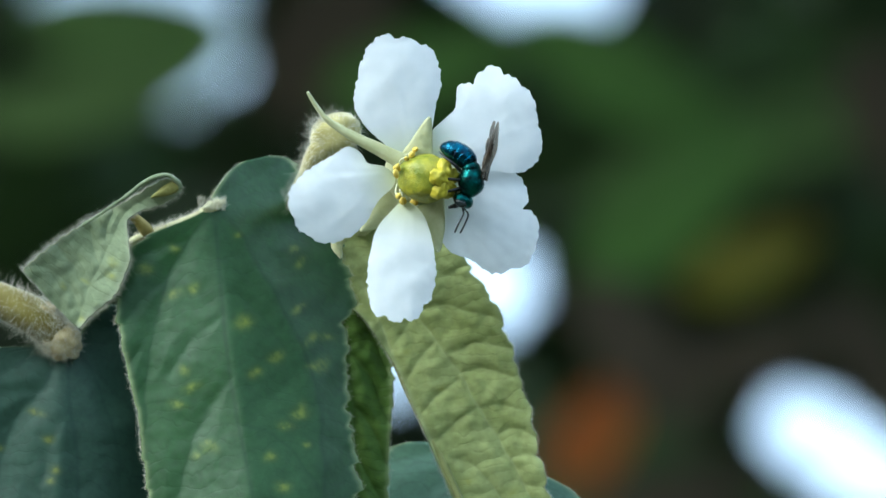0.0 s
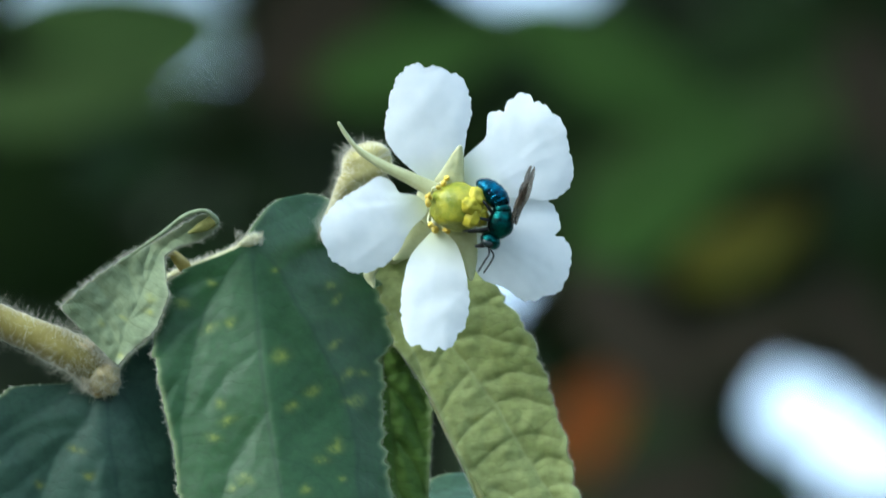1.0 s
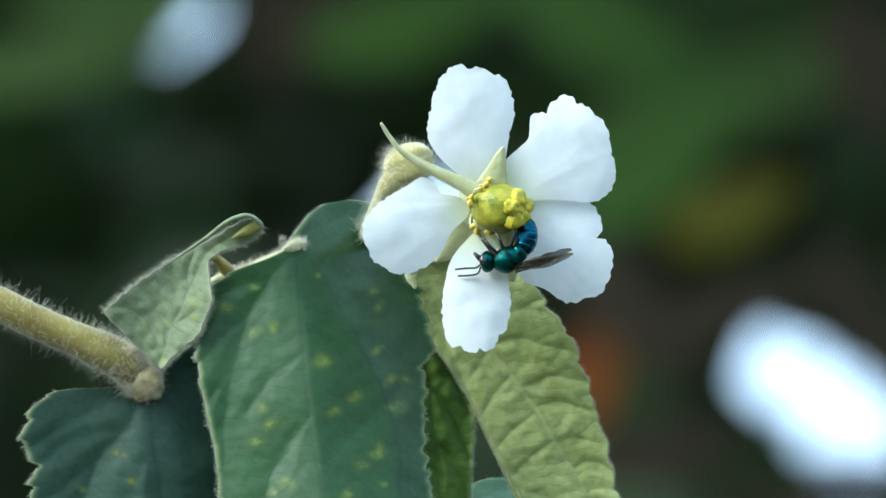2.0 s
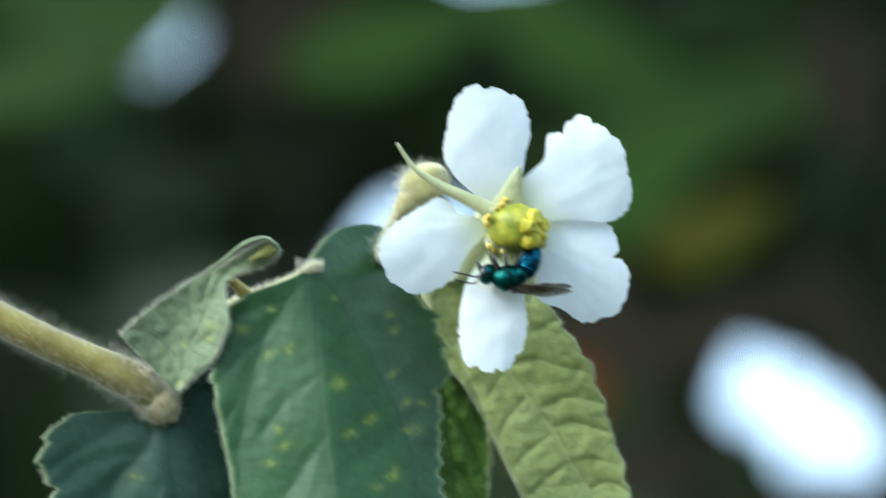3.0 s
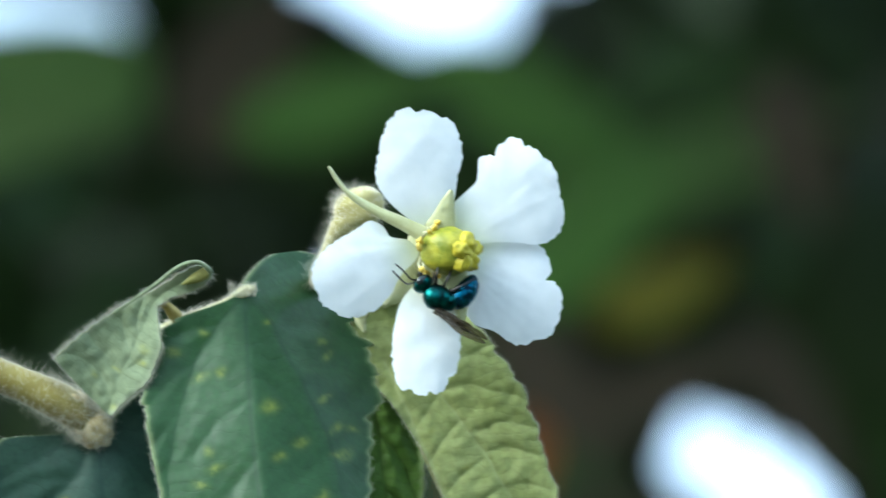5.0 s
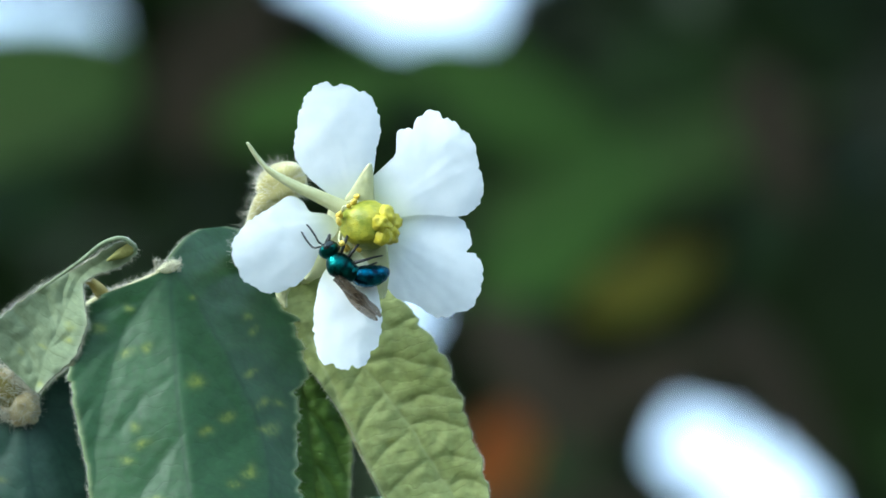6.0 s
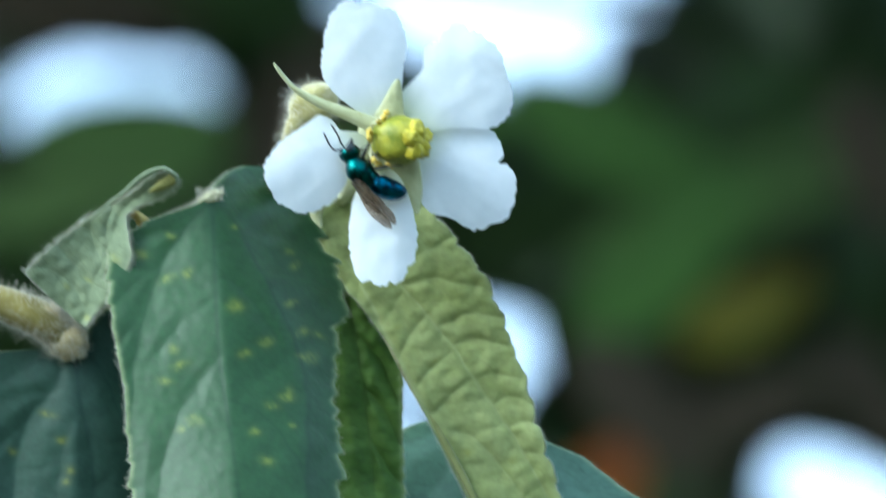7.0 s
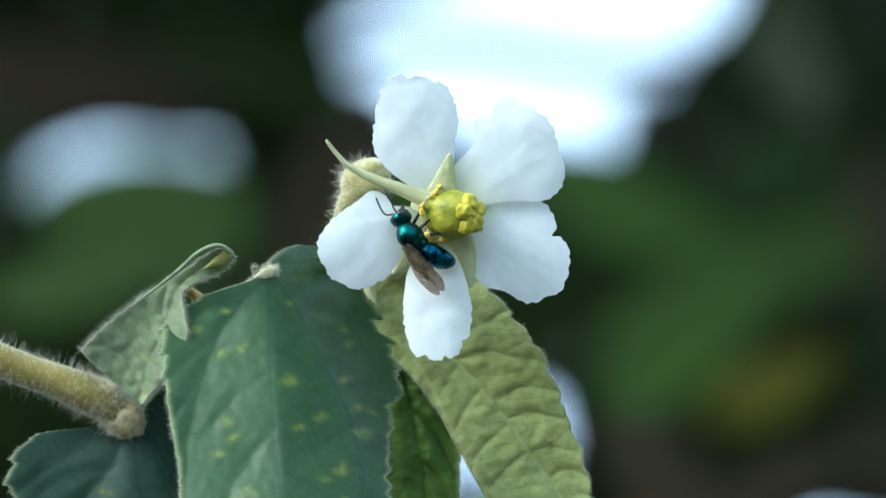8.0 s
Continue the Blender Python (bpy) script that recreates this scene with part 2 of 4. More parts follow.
def foliage_material(name, c1, c2, scale=14, share=0.15, rough=0.45):
    m, nt, b, out = nodes_of(name)
    geo = nt.nodes.new("ShaderNodeNewGeometry")
    per = ramp(nt, geo.outputs["Random Per Island"], [(0.0, c1), (1.0, c2)])
    mot = ramp(nt, grain(nt, scale, 4), [(0.3, (0.7, 0.7, 0.7)), (0.7, (1.2, 1.2, 1.2))])
    col = blend(nt, 1.0, per, mot, "MULTIPLY")
    nt.links.new(col, b.inputs["Base Color"])
    b.inputs["Roughness"].default_value = rough
    see_through(nt, b, out, col, share)
    return m


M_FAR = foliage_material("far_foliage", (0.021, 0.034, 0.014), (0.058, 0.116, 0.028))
M_FAR_GREEN = foliage_material("far_leaf_green", (0.108, 0.235, 0.042), (0.130, 0.265, 0.050))
M_FAR_YELLOW = foliage_material("far_leaf_yellow", (0.21, 0.195, 0.018), (0.255, 0.235, 0.022))
M_FAR_ORANGE = foliage_material("far_leaf_orange", (0.40, 0.105, 0.013), (0.48, 0.135, 0.018))
M_FAR_LIGHT = foliage_material("far_leaf_light", (0.15, 0.25, 0.07), (0.17, 0.275, 0.08), share=0.2)
M_BARK = plain("far_bark", (0.07, 0.05, 0.035), (0.14, 0.10, 0.075), 30, 0.85, bump_s=0.5)


def ground_material():
    m, nt, b, out = nodes_of("ground_soil_grass")
    a = ramp(nt, grain(nt, 1.3, 5), [(0.35, (0.045, 0.065, 0.02)), (0.65, (0.10, 0.08, 0.05))])
    f = ramp(nt, grain(nt, 40, 5), [(0.3, (0.7, 0.7, 0.7)), (0.7, (1.25, 1.25, 1.25))])
    nt.links.new(blend(nt, 1.0, a, f, "MULTIPLY"), b.inputs["Base Color"])
    b.inputs["Roughness"].default_value = 0.95
    return m


# ---- mesh helpers ----
def mesh_ob(name, verts, faces, material, parent=None, label="", smooth=True, attrs=None):
    me = bpy.data.meshes.new(name)
    me.from_pydata([tuple(v) for v in verts], [], [tuple(f) for f in faces])
    me.materials.append(material)
    if smooth:
        me.polygons.foreach_set("use_smooth", np.ones(len(me.polygons), dtype=bool))
    for key, values in (attrs or {}).items():
        a = me.attributes.new(key, "FLOAT", "POINT")
        a.data.foreach_set("value", np.asarray(values, dtype=np.float32))
    me.update()
    ob = new(name, me)
    if parent is not None:
        ob.parent = parent
    if label:
        tagged(ob, label)
    return ob


def part(name, bm, material, parent, label="", smooth=True):
    """Links a bmesh as one mesh object under a thing or a part."""
    me = bpy.data.meshes.new(name)
    bm.normal_update()
    bm.to_mesh(me)
    bm.free()
    me.materials.append(material)
    if smooth:
        me.polygons.foreach_set("use_smooth", np.ones(len(me.polygons), dtype=bool))
    ob = new(name, me)
    ob.parent = parent
    if label:
        tagged(ob, label)
    return ob


def tube(bm, pts, radii, sides=10, cap=True):
    """A round tube along pts, with a radius for each."""
    pts = [Vector(p) for p in pts]
    rings, up = [], Vector((0.3, 0.8, 0.5)).normalized()
    for i, p in enumerate(pts):
        d = (pts[min(i + 1, len(pts) - 1)] - pts[max(i - 1, 0)]).normalized()
        s = d.cross(up)
        s = s.normalized() if s.length > 1e-4 else d.orthogonal().normalized()
        w = s.cross(d).normalized()
        rings.append([bm.verts.new(p + radii[i] * (math.cos(2 * math.pi * k / sides) * s + math.sin(2 * math.pi * k / sides) * w)) for k in range(sides)])
    for r0, r1 in zip(rings, rings[1:]):
        for k in range(sides):
            bm.faces.new((r0[k], r0[(k + 1) % sides], r1[(k + 1) % sides], r1[k]))
    if cap:
        bm.faces.new(rings[0][::-1])
        bm.faces.new(rings[-1])


def smooth_line(pts, n):
    """n points on a smooth curve through pts (Catmull-Rom)."""
    P = [Vector(p) for p in pts]
    P = [2 * P[0] - P[1]] + P + [2 * P[-1] - P[-2]]
    out = []
    for i in range(n):
        x = i / (n - 1) * (len(P) - 3)
        k = min(int(x), len(P) - 4)
        t = x - k
        a, b, c, d = P[k:k + 4]
        out.append(0.5 * (2 * b + (c - a) * t + (2 * a - 5 * b + 4 * c - d) * t * t + (3 * b - a - 3 * c + d) * t ** 3))
    return out


def blob(bm, centre, radii, turn=None, seg=20, rings=14, shape=None):
    """An ellipsoid, bent to shape where one is given."""
    m = Matrix.Translation(centre) @ (turn or Matrix()) @ Matrix.Diagonal((*radii, 1))
    made = bmesh.ops.create_uvsphere(bm, u_segments=seg, v_segments=rings, radius=1.0)["verts"]
    for v in made:
        if shape:
            v.co = shape(v.co.copy())
        v.co = m @ v.co


def hairs(name, roots, parent, length, width, rng, droop=0.3):
    """Fine hairs, one for each (place, outward way): three-sided spikes in one mesh."""
    V, F = [], []
    for p, w in roots:
        w = (Vector(w) + Vector((rng.uniform(-.5, .5), rng.uniform(-.5, .5), rng.uniform(-.5, .5)))).normalized()
        ln = length * rng.uniform(0.4, 1.25)
        s = w.orthogonal().normalized()
        r = w.cross(s)
        bend = Vector((rng.uniform(-1, 1), rng.uniform(-1, 1), rng.uniform(-1, 1))) * droop * ln
        i = len(V)
        for f, q in ((0.0, 1.0), (0.55, 0.7)):
            c = Vector(p) + w * ln * f + bend * f * f
            for k in range(3):
                a = 2.094 * k
                V.append(c + width * q * (math.cos(a) * s + math.sin(a) * r))
        V.append(Vector(p) + w * ln + bend)
        for k in range(3):
            j = (k + 1) % 3
            F += [(i + k, i + j, i + 3 + j, i + 3 + k), (i + 3 + k, i + 3 + j, i + 6)]
    return tagged(mesh_ob(name, V, F, M_HAIR, parent, "fine pale plant hairs"), kind="stuff")


# ---- leaves ----
def profile(knots, a):
    """A smooth margin through (a, b) knots."""
    ka, kb = np.array([k[0] for k in knots], float), np.array([k[1] for k in knots], float)
    wide = np.linspace(ka[0] - 60, ka[-1] + 60, 1400)
    y = np.interp(wide, ka, kb)
    step = wide[1] - wide[0]
    n = max(3, int(16 / step)) | 1
    ker = np.hanning(n + 2)[1:-1]
    y2 = np.convolve(np.pad(y, n // 2, mode="edge"), ker / ker.sum(), mode="valid")
    return np.interp(a, wide, y2)


def beside(pts, line):
    """For each point its distance from a line of points, and on which side it lies (signed, the ends prolonged)."""
    line = np.asarray(line, float)
    near, signed = np.full(len(pts), 1e9), np.zeros(len(pts))
    for i, (p, q) in enumerate(zip(line, line[1:])):
        e = q - p
        t = ((pts - p) @ e) / (e @ e)
        t = np.clip(t, -9e9 if i == 0 else 0.0, 9e9 if i == len(line) - 2 else 1.0)
        w = pts - (p + t[:, None] * e)
        d = np.hypot(*w.T)
        side = (e[0] * w[:, 1] - e[1] * w[:, 0]) / np.hypot(*e)
        take = d < near
        near[take], signed[take] = d[take], np.copysign(d, side)[take]
    return near, signed


def leaf(name, parent, base, way, left, right, material, label, veins=(), creases=(), flecks=(), slope=0.0, fold=0.0, curl=None, depth=0.22,
         scallop=False, puff=45.0, teeth=9.0, teeth_left=None, pitch=33.0, seed=1, na=150, nb=64, rough=0.25, rungs=26.0, sway=0.9, hair=0.0004, rims=0.5):
    """A leaf hanging from base: margins as (along, across) knots; veins as (strength, places of the plan); creases as (bend, side, half of the leaf, places)."""
    rng = random.Random(seed)
    wu, wv = way
    q = math.hypot(wu, wv)
    wu, wv = wu / q, wv / q
    bu, bv = base.x / U + 784, 441 - base.z / U
    own = lambda places: [((u - bu) * wu + (v - bv) * wv, (u - bu) * wv - (v - bv) * wu) for u, v in places]
    a0, a1 = min(left[0][0], right[0][0]), max(left[-1][0], right[-1][0])
    a = np.linspace(a0, a1, na)
    bl, br = profile(left, a), profile(right, a)
    ph = rng.uniform(0, 9)
    grow = np.clip((a - a0) / 130.0, 0.12, 1.0)
    tooth = (lambda f: np.sqrt(np.clip(1 - (2 * f - 1) ** 2, 0, 1)) * (0.75 + 0.5 * f)) if scallop else (lambda f: f ** 1.6)
    saw = lambda x: tooth(x % 1.0) * (0.65 + (0.2 if scallop else 0.55) * np.sin(np.floor(x) * 12.9898 + ph))
    tl = teeth if teeth_left is None else teeth_left
    bl_t = bl - grow * tl * (saw(a / pitch + 0.3) - 0.4)
    br_t = br + grow * teeth * (saw(a / (pitch * 1.07) + 0.7) - 0.4)
    ragged = np.array([noise.noise(Vector((x / 16.0, seed, 0))) + 0.6 * noise.noise(Vector((x / 60.0, seed, 5))) for x in a])
    bl_t, br_t = bl_t + 0.35 * tl * grow * ragged, br_t - 0.35 * teeth * grow * ragged[::-1]
    v = np.linspace(0, 1, nb)
    A = np.repeat(a[:, None], nb, 1)
    B = bl[:, None] + (br - bl)[:, None] * v[None]
    B = B + (bl_t - bl)[:, None] * ((1 - v) ** 9)[None] + (br_t - br)[:, None] * (v ** 9)[None]
    pts = np.stack([A.ravel(), B.ravel()], 1)
    wig = np.array([(noise.noise(Vector((x / 45.0, y / 45.0, seed + 20.0))), noise.noise(Vector((x / 45.0, y / 45.0, seed + 31.0)))) for x, y in pts])
    bent = pts + 5.0 * wig * np.clip(np.abs(pts[:, 1:2]) / 40.0, 0, 1)
    d_best, vein = np.full(len(pts), 1e9), np.zeros(len(pts))
    for s, places in veins:
        line = np.asarray(own(places), float)
        line = np.array([np.array(p)[:2] for p in smooth_line([(*p, 0.0) for p in line], 4 * len(line))]) if len(line) > 2 else line
        for p, r in zip(line, line[1:]):
            e = r - p
            t = np.clip(((bent - p) @ e) / (e @ e), 0, 1)
            d = np.hypot(*(bent - (p + t[:, None] * e)).T)
            vein = np.maximum(vein, s * np.exp(-(d / (3.2 * s + 0.8)) ** 2))
            d_best = np.minimum(d_best, d / (0.4 + 0.6 * s))
    quilt = 1 - np.exp(-(d_best / puff) ** 1.4)
    nz = np.array([noise.noise(Vector((x / 55.0, y / 55.0, seed * 3.1))) + 0.5 * noise.noise(Vector((x / 18.0, y / 18.0, seed * 7.7))) for x, y in pts])
    low = np.array([noise.noise(Vector((x / 210.0, y / 210.0, seed * 1.7))) for x, y in pts])
    h = nz * rough * 0.35 - quilt * depth
    y = slope * pts[:, 0] * U * 1000 + fold * np.sqrt(pts[:, 1] ** 2 + 60.0) * U * 1000 + h + low * sway
    for amount, sign, half, places in creases:
        side = sign * beside(bent, own(places))[1]
        if half:
            side = np.minimum(side, half * bent[:, 1])
        y = y + amount * 3.0 * np.logaddexp(0, side / 3.0) * U * 1000
    if curl:
        y = y + curl(pts[:, 0], pts[:, 1])
    X = (pts[:, 0] * wu + pts[:, 1] * wv) * U
    Z = -(pts[:, 0] * wv - pts[:, 1] * wu) * U
    verts = np.stack([X, y * 0.001, Z], 1)
    spots = np.zeros(len(pts))
    for fu, fv, r in flecks:
        p = np.array(own([(fu, fv)])[0])
        w = (bent - p + 9.0 * wig) / (r * 0.82)
        spots = np.maximum(spots, np.exp(-(w[:, 0] ** 2 * 1.5 + w[:, 1] ** 2 * 0.75)))
    idx = np.arange(na * nb).reshape(na, nb)
    faces = np.stack([idx[:-1, :-1], idx[:-1, 1:], idx[1:, 1:], idx[1:, :-1]], -1).reshape(-1, 4)
    wide = np.maximum(br - bl, 30.0)[:, None]
    rim = np.maximum(np.exp(-(v[None] * wide / 6.5) ** 2), np.exp(-((1 - v[None]) * wide / 6.5) ** 2)).ravel() * rims
    ob = mesh_ob(name, verts, faces, material, parent, label,
                 attrs={"vein": vein, "rim": rim, "fleck": spots, "rungs": (pts[:, 0] - 0.22 * np.abs(pts[:, 1])) / rungs})
    ob.location = base
    sol = ob.modifiers.new("thickness", "SOLIDIFY")
    sol.thickness, sol.offset = 0.00018, 0.0
    if hair:
        roots = []
        for i in range(na):
            for j, sg in ((0, -1), (nb - 1, 1)):
                for rep in range(3):
                    p = verts[i * nb + j] + (verts[min(i + 1, na - 1) * nb + j] - verts[i * nb + j]) * rng.random()
                    roots.append((p, (sg * wv, -0.3, sg * wu)))
        hairs("hairs", roots, ob, hair, 0.000014, rng, 0.6)
    return ob


branch = tagged(new("sapling"), "leafy sapling with hairy twig, serrated leaves and white flower", "shrub")
branch.matrix_world = SHEET

LB = at(562, 355, 0)
RIB_R = [(576, 360), (610, 405), (645, 470), (685, 540), (715, 600), (733, 650), (743, 700), (750, 770), (750, 880)]
RIB_L = [(556, 362), (515, 415), (482, 470), (460, 540), (446, 600), (438, 680), (438, 800), (445, 900)]
RIB_L2 = [(590, 652), (562, 688), (530, 740), (507, 800), (494, 882), (490, 960)]
RIB_R2 = [(604, 726), (655, 742), (700, 780), (738, 840), (760, 910)]
leaf_front = leaf("leaf", branch, LB, (0.13, 1.0),
     [(-66, 62), (-57, 34), (-26, 4), (-4, -4), (10, -40), (30, -120), (52, -168), (90, -192), (150, -200), (245, -196), (345, -188), (525, -188), (800, -170), (950, -110), (1080, -8)],
     [(-66, 100), (-58, 132), (-34, 152), (0, 172), (85, 194), (120, 214), (160, 216), (205, 232), (228, 226), (240, 200), (280, 206), (345, 196), (525, 186), (800, 150), (950, 90), (1080, -2)],
     M_LEAF, "dark green serrated leaf with yellow flecks",
     veins=[(1.0, [(563, 355), (570, 450), (590, 655), (632, 882), (690, 1300)]), (0.8, RIB_R), (0.75, RIB_L), (0.6, RIB_L2), (0.6, RIB_R2),
            (0.45, [(572, 350), (640, 340), (700, 338)]), (0.4, [(615, 412), (690, 408), (750, 428)]), (0.4, [(652, 482), (720, 478), (790, 505)]),
            (0.5, [(690, 548), (745, 552), (815, 585)]), (0.45, [(735, 655), (800, 690)]), (0.4, [(748, 750), (800, 790)]),
            (0.45, [(520, 408), (450, 430), (400, 460)]), (0.4, [(478, 478), (425, 520), (395, 560)]), (0.4, [(452, 570), (420, 610), (398, 650)]), (0.4, [(440, 690), (420, 730)]),
            (0.35, [(580, 540), (530, 575), (480, 640)]), (0.35, [(576, 480), (640, 540), (690, 610)])],
     creases=[(0.8, 1, 1, RIB_R), (-0.22, -1, -1, RIB_L), (-0.14, -1, -1, RIB_L2), (0.16, 1, 1, RIB_R2)],
     flecks=[(490, 422, 10), (490, 505, 13), (522, 494, 11), (440, 462, 11), (600, 405, 8), (698, 440, 9), (713, 462, 10), (710, 537, 12), (612, 556, 15), (728, 588, 14), (758, 590, 12),
             (668, 613, 13), (633, 640, 10), (507, 635, 11), (522, 665, 14), (490, 697, 12), (712, 706, 11), (690, 728, 12), (657, 782, 11), (682, 834, 12), (552, 770, 13), (525, 780, 10), (740, 635, 12), (722, 770, 9)],
     slope=-0.40, fold=0.36, depth=0.16, puff=26.0, sway=0.5, seed=3, na=330, nb=150, teeth=26, teeth_left=14, pitch=48.0, hair=0.00036)
leaf("leaf", branch, at(312, 606, 2), (-0.02, 1.0),
     [(-74, 68), (-50, 36), (-6, 4), (4, -40), (16, -170), (50, -212), (110, -226), (150, -198), (270, -206), (600, -150), (720, -80), (800, -4)],
     [(-74, 80), (-50, 104), (0, 140), (100, 160), (300, 165), (600, 110), (720, 60), (800, 0)],
     M_LEAF_BLUE, "dark blue-green serrated leaf hanging from the twig's end",
     veins=[(0.9, [(312, 612), (318, 700), (335, 800), (345, 1000), (350, 1400)]), (0.7, [(305, 615), (265, 690), (215, 760), (190, 900)]), (0.6, [(298, 618), (230, 640), (150, 690), (100, 730)]),
            (0.6, [(322, 615), (360, 660), (400, 760), (420, 900)]), (0.4, [(262, 690), (190, 700), (120, 750)]), (0.4, [(318, 720), (290, 780), (270, 900)]), (0.4, [(230, 740), (160, 790), (110, 830)])],
     creases=[(-0.30, -1, -1, [(305, 615), (265, 690), (215, 760), (190, 900)]), (0.25, 1, 1, [(322, 615), (360, 660), (400, 760), (420, 900)])],
     flecks=[(262, 725, 10), (286, 775, 8), (297, 830, 10), (296, 850, 9), (200, 790, 8), (150, 830, 9)],
     slope=-0.20, fold=0.25, depth=0.16, puff=30.0, seed=5, na=220, nb=110, teeth=15, pitch=40.0)
UB = at(792, 397, 9.5)
SIDE = [(905, 516), (938, 556), (968, 596), (998, 634), (1020, 670), (1045, 712), (1080, 765), (1120, 830), (1170, 930)]
MID = [(812, 470), (850, 548), (895, 648), (950, 752), (1012, 868), (1130, 1140)]
leaf_under = leaf("leaf", branch, UB, (0.42, 0.908),
     [(-80, 0), (-50, -50), (0, -72), (60, -62), (150, -30), (250, -12), (600, -10), (850, -8), (1000, -2)],
     [(-80, 20), (-50, 100), (0, 150), (63, 160), (120, 172), (190, 190), (218, 194), (292, 188), (397, 178), (519, 155), (602, 140), (850, 80), (1000, 0)],
     M_LEAF_UNDER, "pale olive underside of a leaf with raised veins",
     veins=[(1.0, MID), (0.8, SIDE), (0.55, [(905, 516), (960, 508), (1010, 518), (1062, 528)]), (0.45, [(965, 596), (1000, 585), (1025, 570), (1078, 578)]), (0.5, [(995, 628), (1035, 616), (1090, 630)]),
            (0.5, [(1020, 690), (1060, 680), (1115, 690)]), (0.45, [(1060, 738), (1095, 722), (1130, 735)]), (0.45, [(1085, 775), (1120, 765), (1150, 780)]), (0.4, [(1110, 820), (1160, 825)]),
            (0.45, [(925, 706), (955, 668), (990, 638)]), (0.45, [(955, 752), (990, 712), (1022, 690)]), (0.55, [(985, 780), (1030, 792), (1065, 830), (1100, 880)]), (0.4, [(895, 650), (920, 610), (945, 575)]),
            (0.4, [(868, 590), (888, 560), (908, 530)]), (0.45, [(832, 510), (870, 480), (900, 430), (925, 400)]), (0.4, [(900, 516), (930, 470), (990, 440), (1010, 435)])],
     creases=[(-0.25, 1, 1, SIDE)],
     flecks=[(960, 650, 12), (1010, 810, 12), (900, 590, 10), (1100, 830, 8)],
     slope=-0.12, fold=0.05, depth=0.19, puff=11.0, scallop=True, teeth=15.0, teeth_left=0.0, pitch=54.0, seed=8, na=330, nb=110, rough=0.8, rungs=19.0, hair=0.0003, rims=0.5)
bm = bmesh.new()
tube(bm, smooth_line([at(838, 522, 10.1) - UB, at(858, 566, 8.8) - UB, at(906, 668, 7.8) - UB, at(1006, 860, 6.2) - UB, at(1130, 1138, 4.4) - UB], 40), [0.00036 * min(1.0, 0.15 + i / 12) for i in range(40)], 9)
part("midrib", bm, M_MIDRIB, leaf_under, "raised olive midrib")
leaf("leaf", branch, at(765, 392, 10.5), (0.08, 1.0),
     [(0, -40), (100, -60), (500, -60), (820, -30), (900, -4)],
     [(0, 40), (100, 84), (160, 96), (230, 102), (290, 104), (500, 84), (820, 50), (900, 0)],
     M_LEAF_OLIVE, "shaded olive-green leaf behind the others",
     veins=[(0.7, [(770, 400), (800, 560), (820, 700), (835, 880)]), (0.5, [(795, 520), (840, 560), (880, 640)]), (0.5, [(805, 600), (845, 640), (880, 720)]), (0.5, [(815, 690), (850, 730), (880, 800)]), (0.5, [(825, 780), (880, 870)])],
     slope=-0.12, fold=0.2, depth=0.5, puff=16.0, seed=11, rough=0.8, na=240, nb=80, teeth=8, pitch=22, hair=0.0003, rims=0.6, rungs=17.0)
leaf_young = leaf("leaf", branch, at(327, 572, -1), (0.527, -0.85),
     [(0, -8), (28, -12), (88, -30), (150, -18), (204, 28), (233, 17), (265, -10), (300, -22), (315, -8)],
     [(0, 5), (12, 70), (28, 135), (100, 115), (161, 91), (232, 52), (305, 15), (315, -4)],
     M_LEAF_YOUNG, "small curled grey-green felted young leaf",
     veins=[(0.6, [(327, 572), (350, 500), (380, 430), (410, 370), (470, 320)]), (0.5, [(335, 545), (310, 500), (270, 470), (230, 468)]), (0.45, [(350, 500), (320, 465), (290, 440)]), (0.45, [(365, 465), (350, 425), (345, 400)]),
            (0.4, [(380, 430), (375, 400), (385, 370)]), (0.4, [(355, 495), (380, 480), (392, 470)])],
     flecks=[(388, 455, 10), (384, 480, 9), (335, 560, 9), (300, 500, 8), (345, 495, 7)],
     slope=-0.05, curl=lambda a, b: 0.6 * np.sin(b / 40.0) - 1.5 * (np.clip(a - 200, 0, 200) / 110.0) ** 2 * (b / 20.0 + 0.3), depth=0.18, puff=14.0, rough=0.8, seed=14, teeth=5, pitch=21, na=180, nb=80, rungs=15.0, hair=0.0005)
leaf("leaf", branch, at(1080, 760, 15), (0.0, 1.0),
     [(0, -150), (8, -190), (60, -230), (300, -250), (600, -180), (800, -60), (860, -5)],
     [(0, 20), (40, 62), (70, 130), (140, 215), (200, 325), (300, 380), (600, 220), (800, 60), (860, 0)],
     M_LEAF_BRIGHTENED, "blue-green leaf lower down behind the flower",
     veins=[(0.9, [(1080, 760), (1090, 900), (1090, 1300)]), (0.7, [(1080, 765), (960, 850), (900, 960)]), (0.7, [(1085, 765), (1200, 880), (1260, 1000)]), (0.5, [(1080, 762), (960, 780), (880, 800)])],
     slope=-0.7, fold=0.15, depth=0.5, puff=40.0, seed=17)

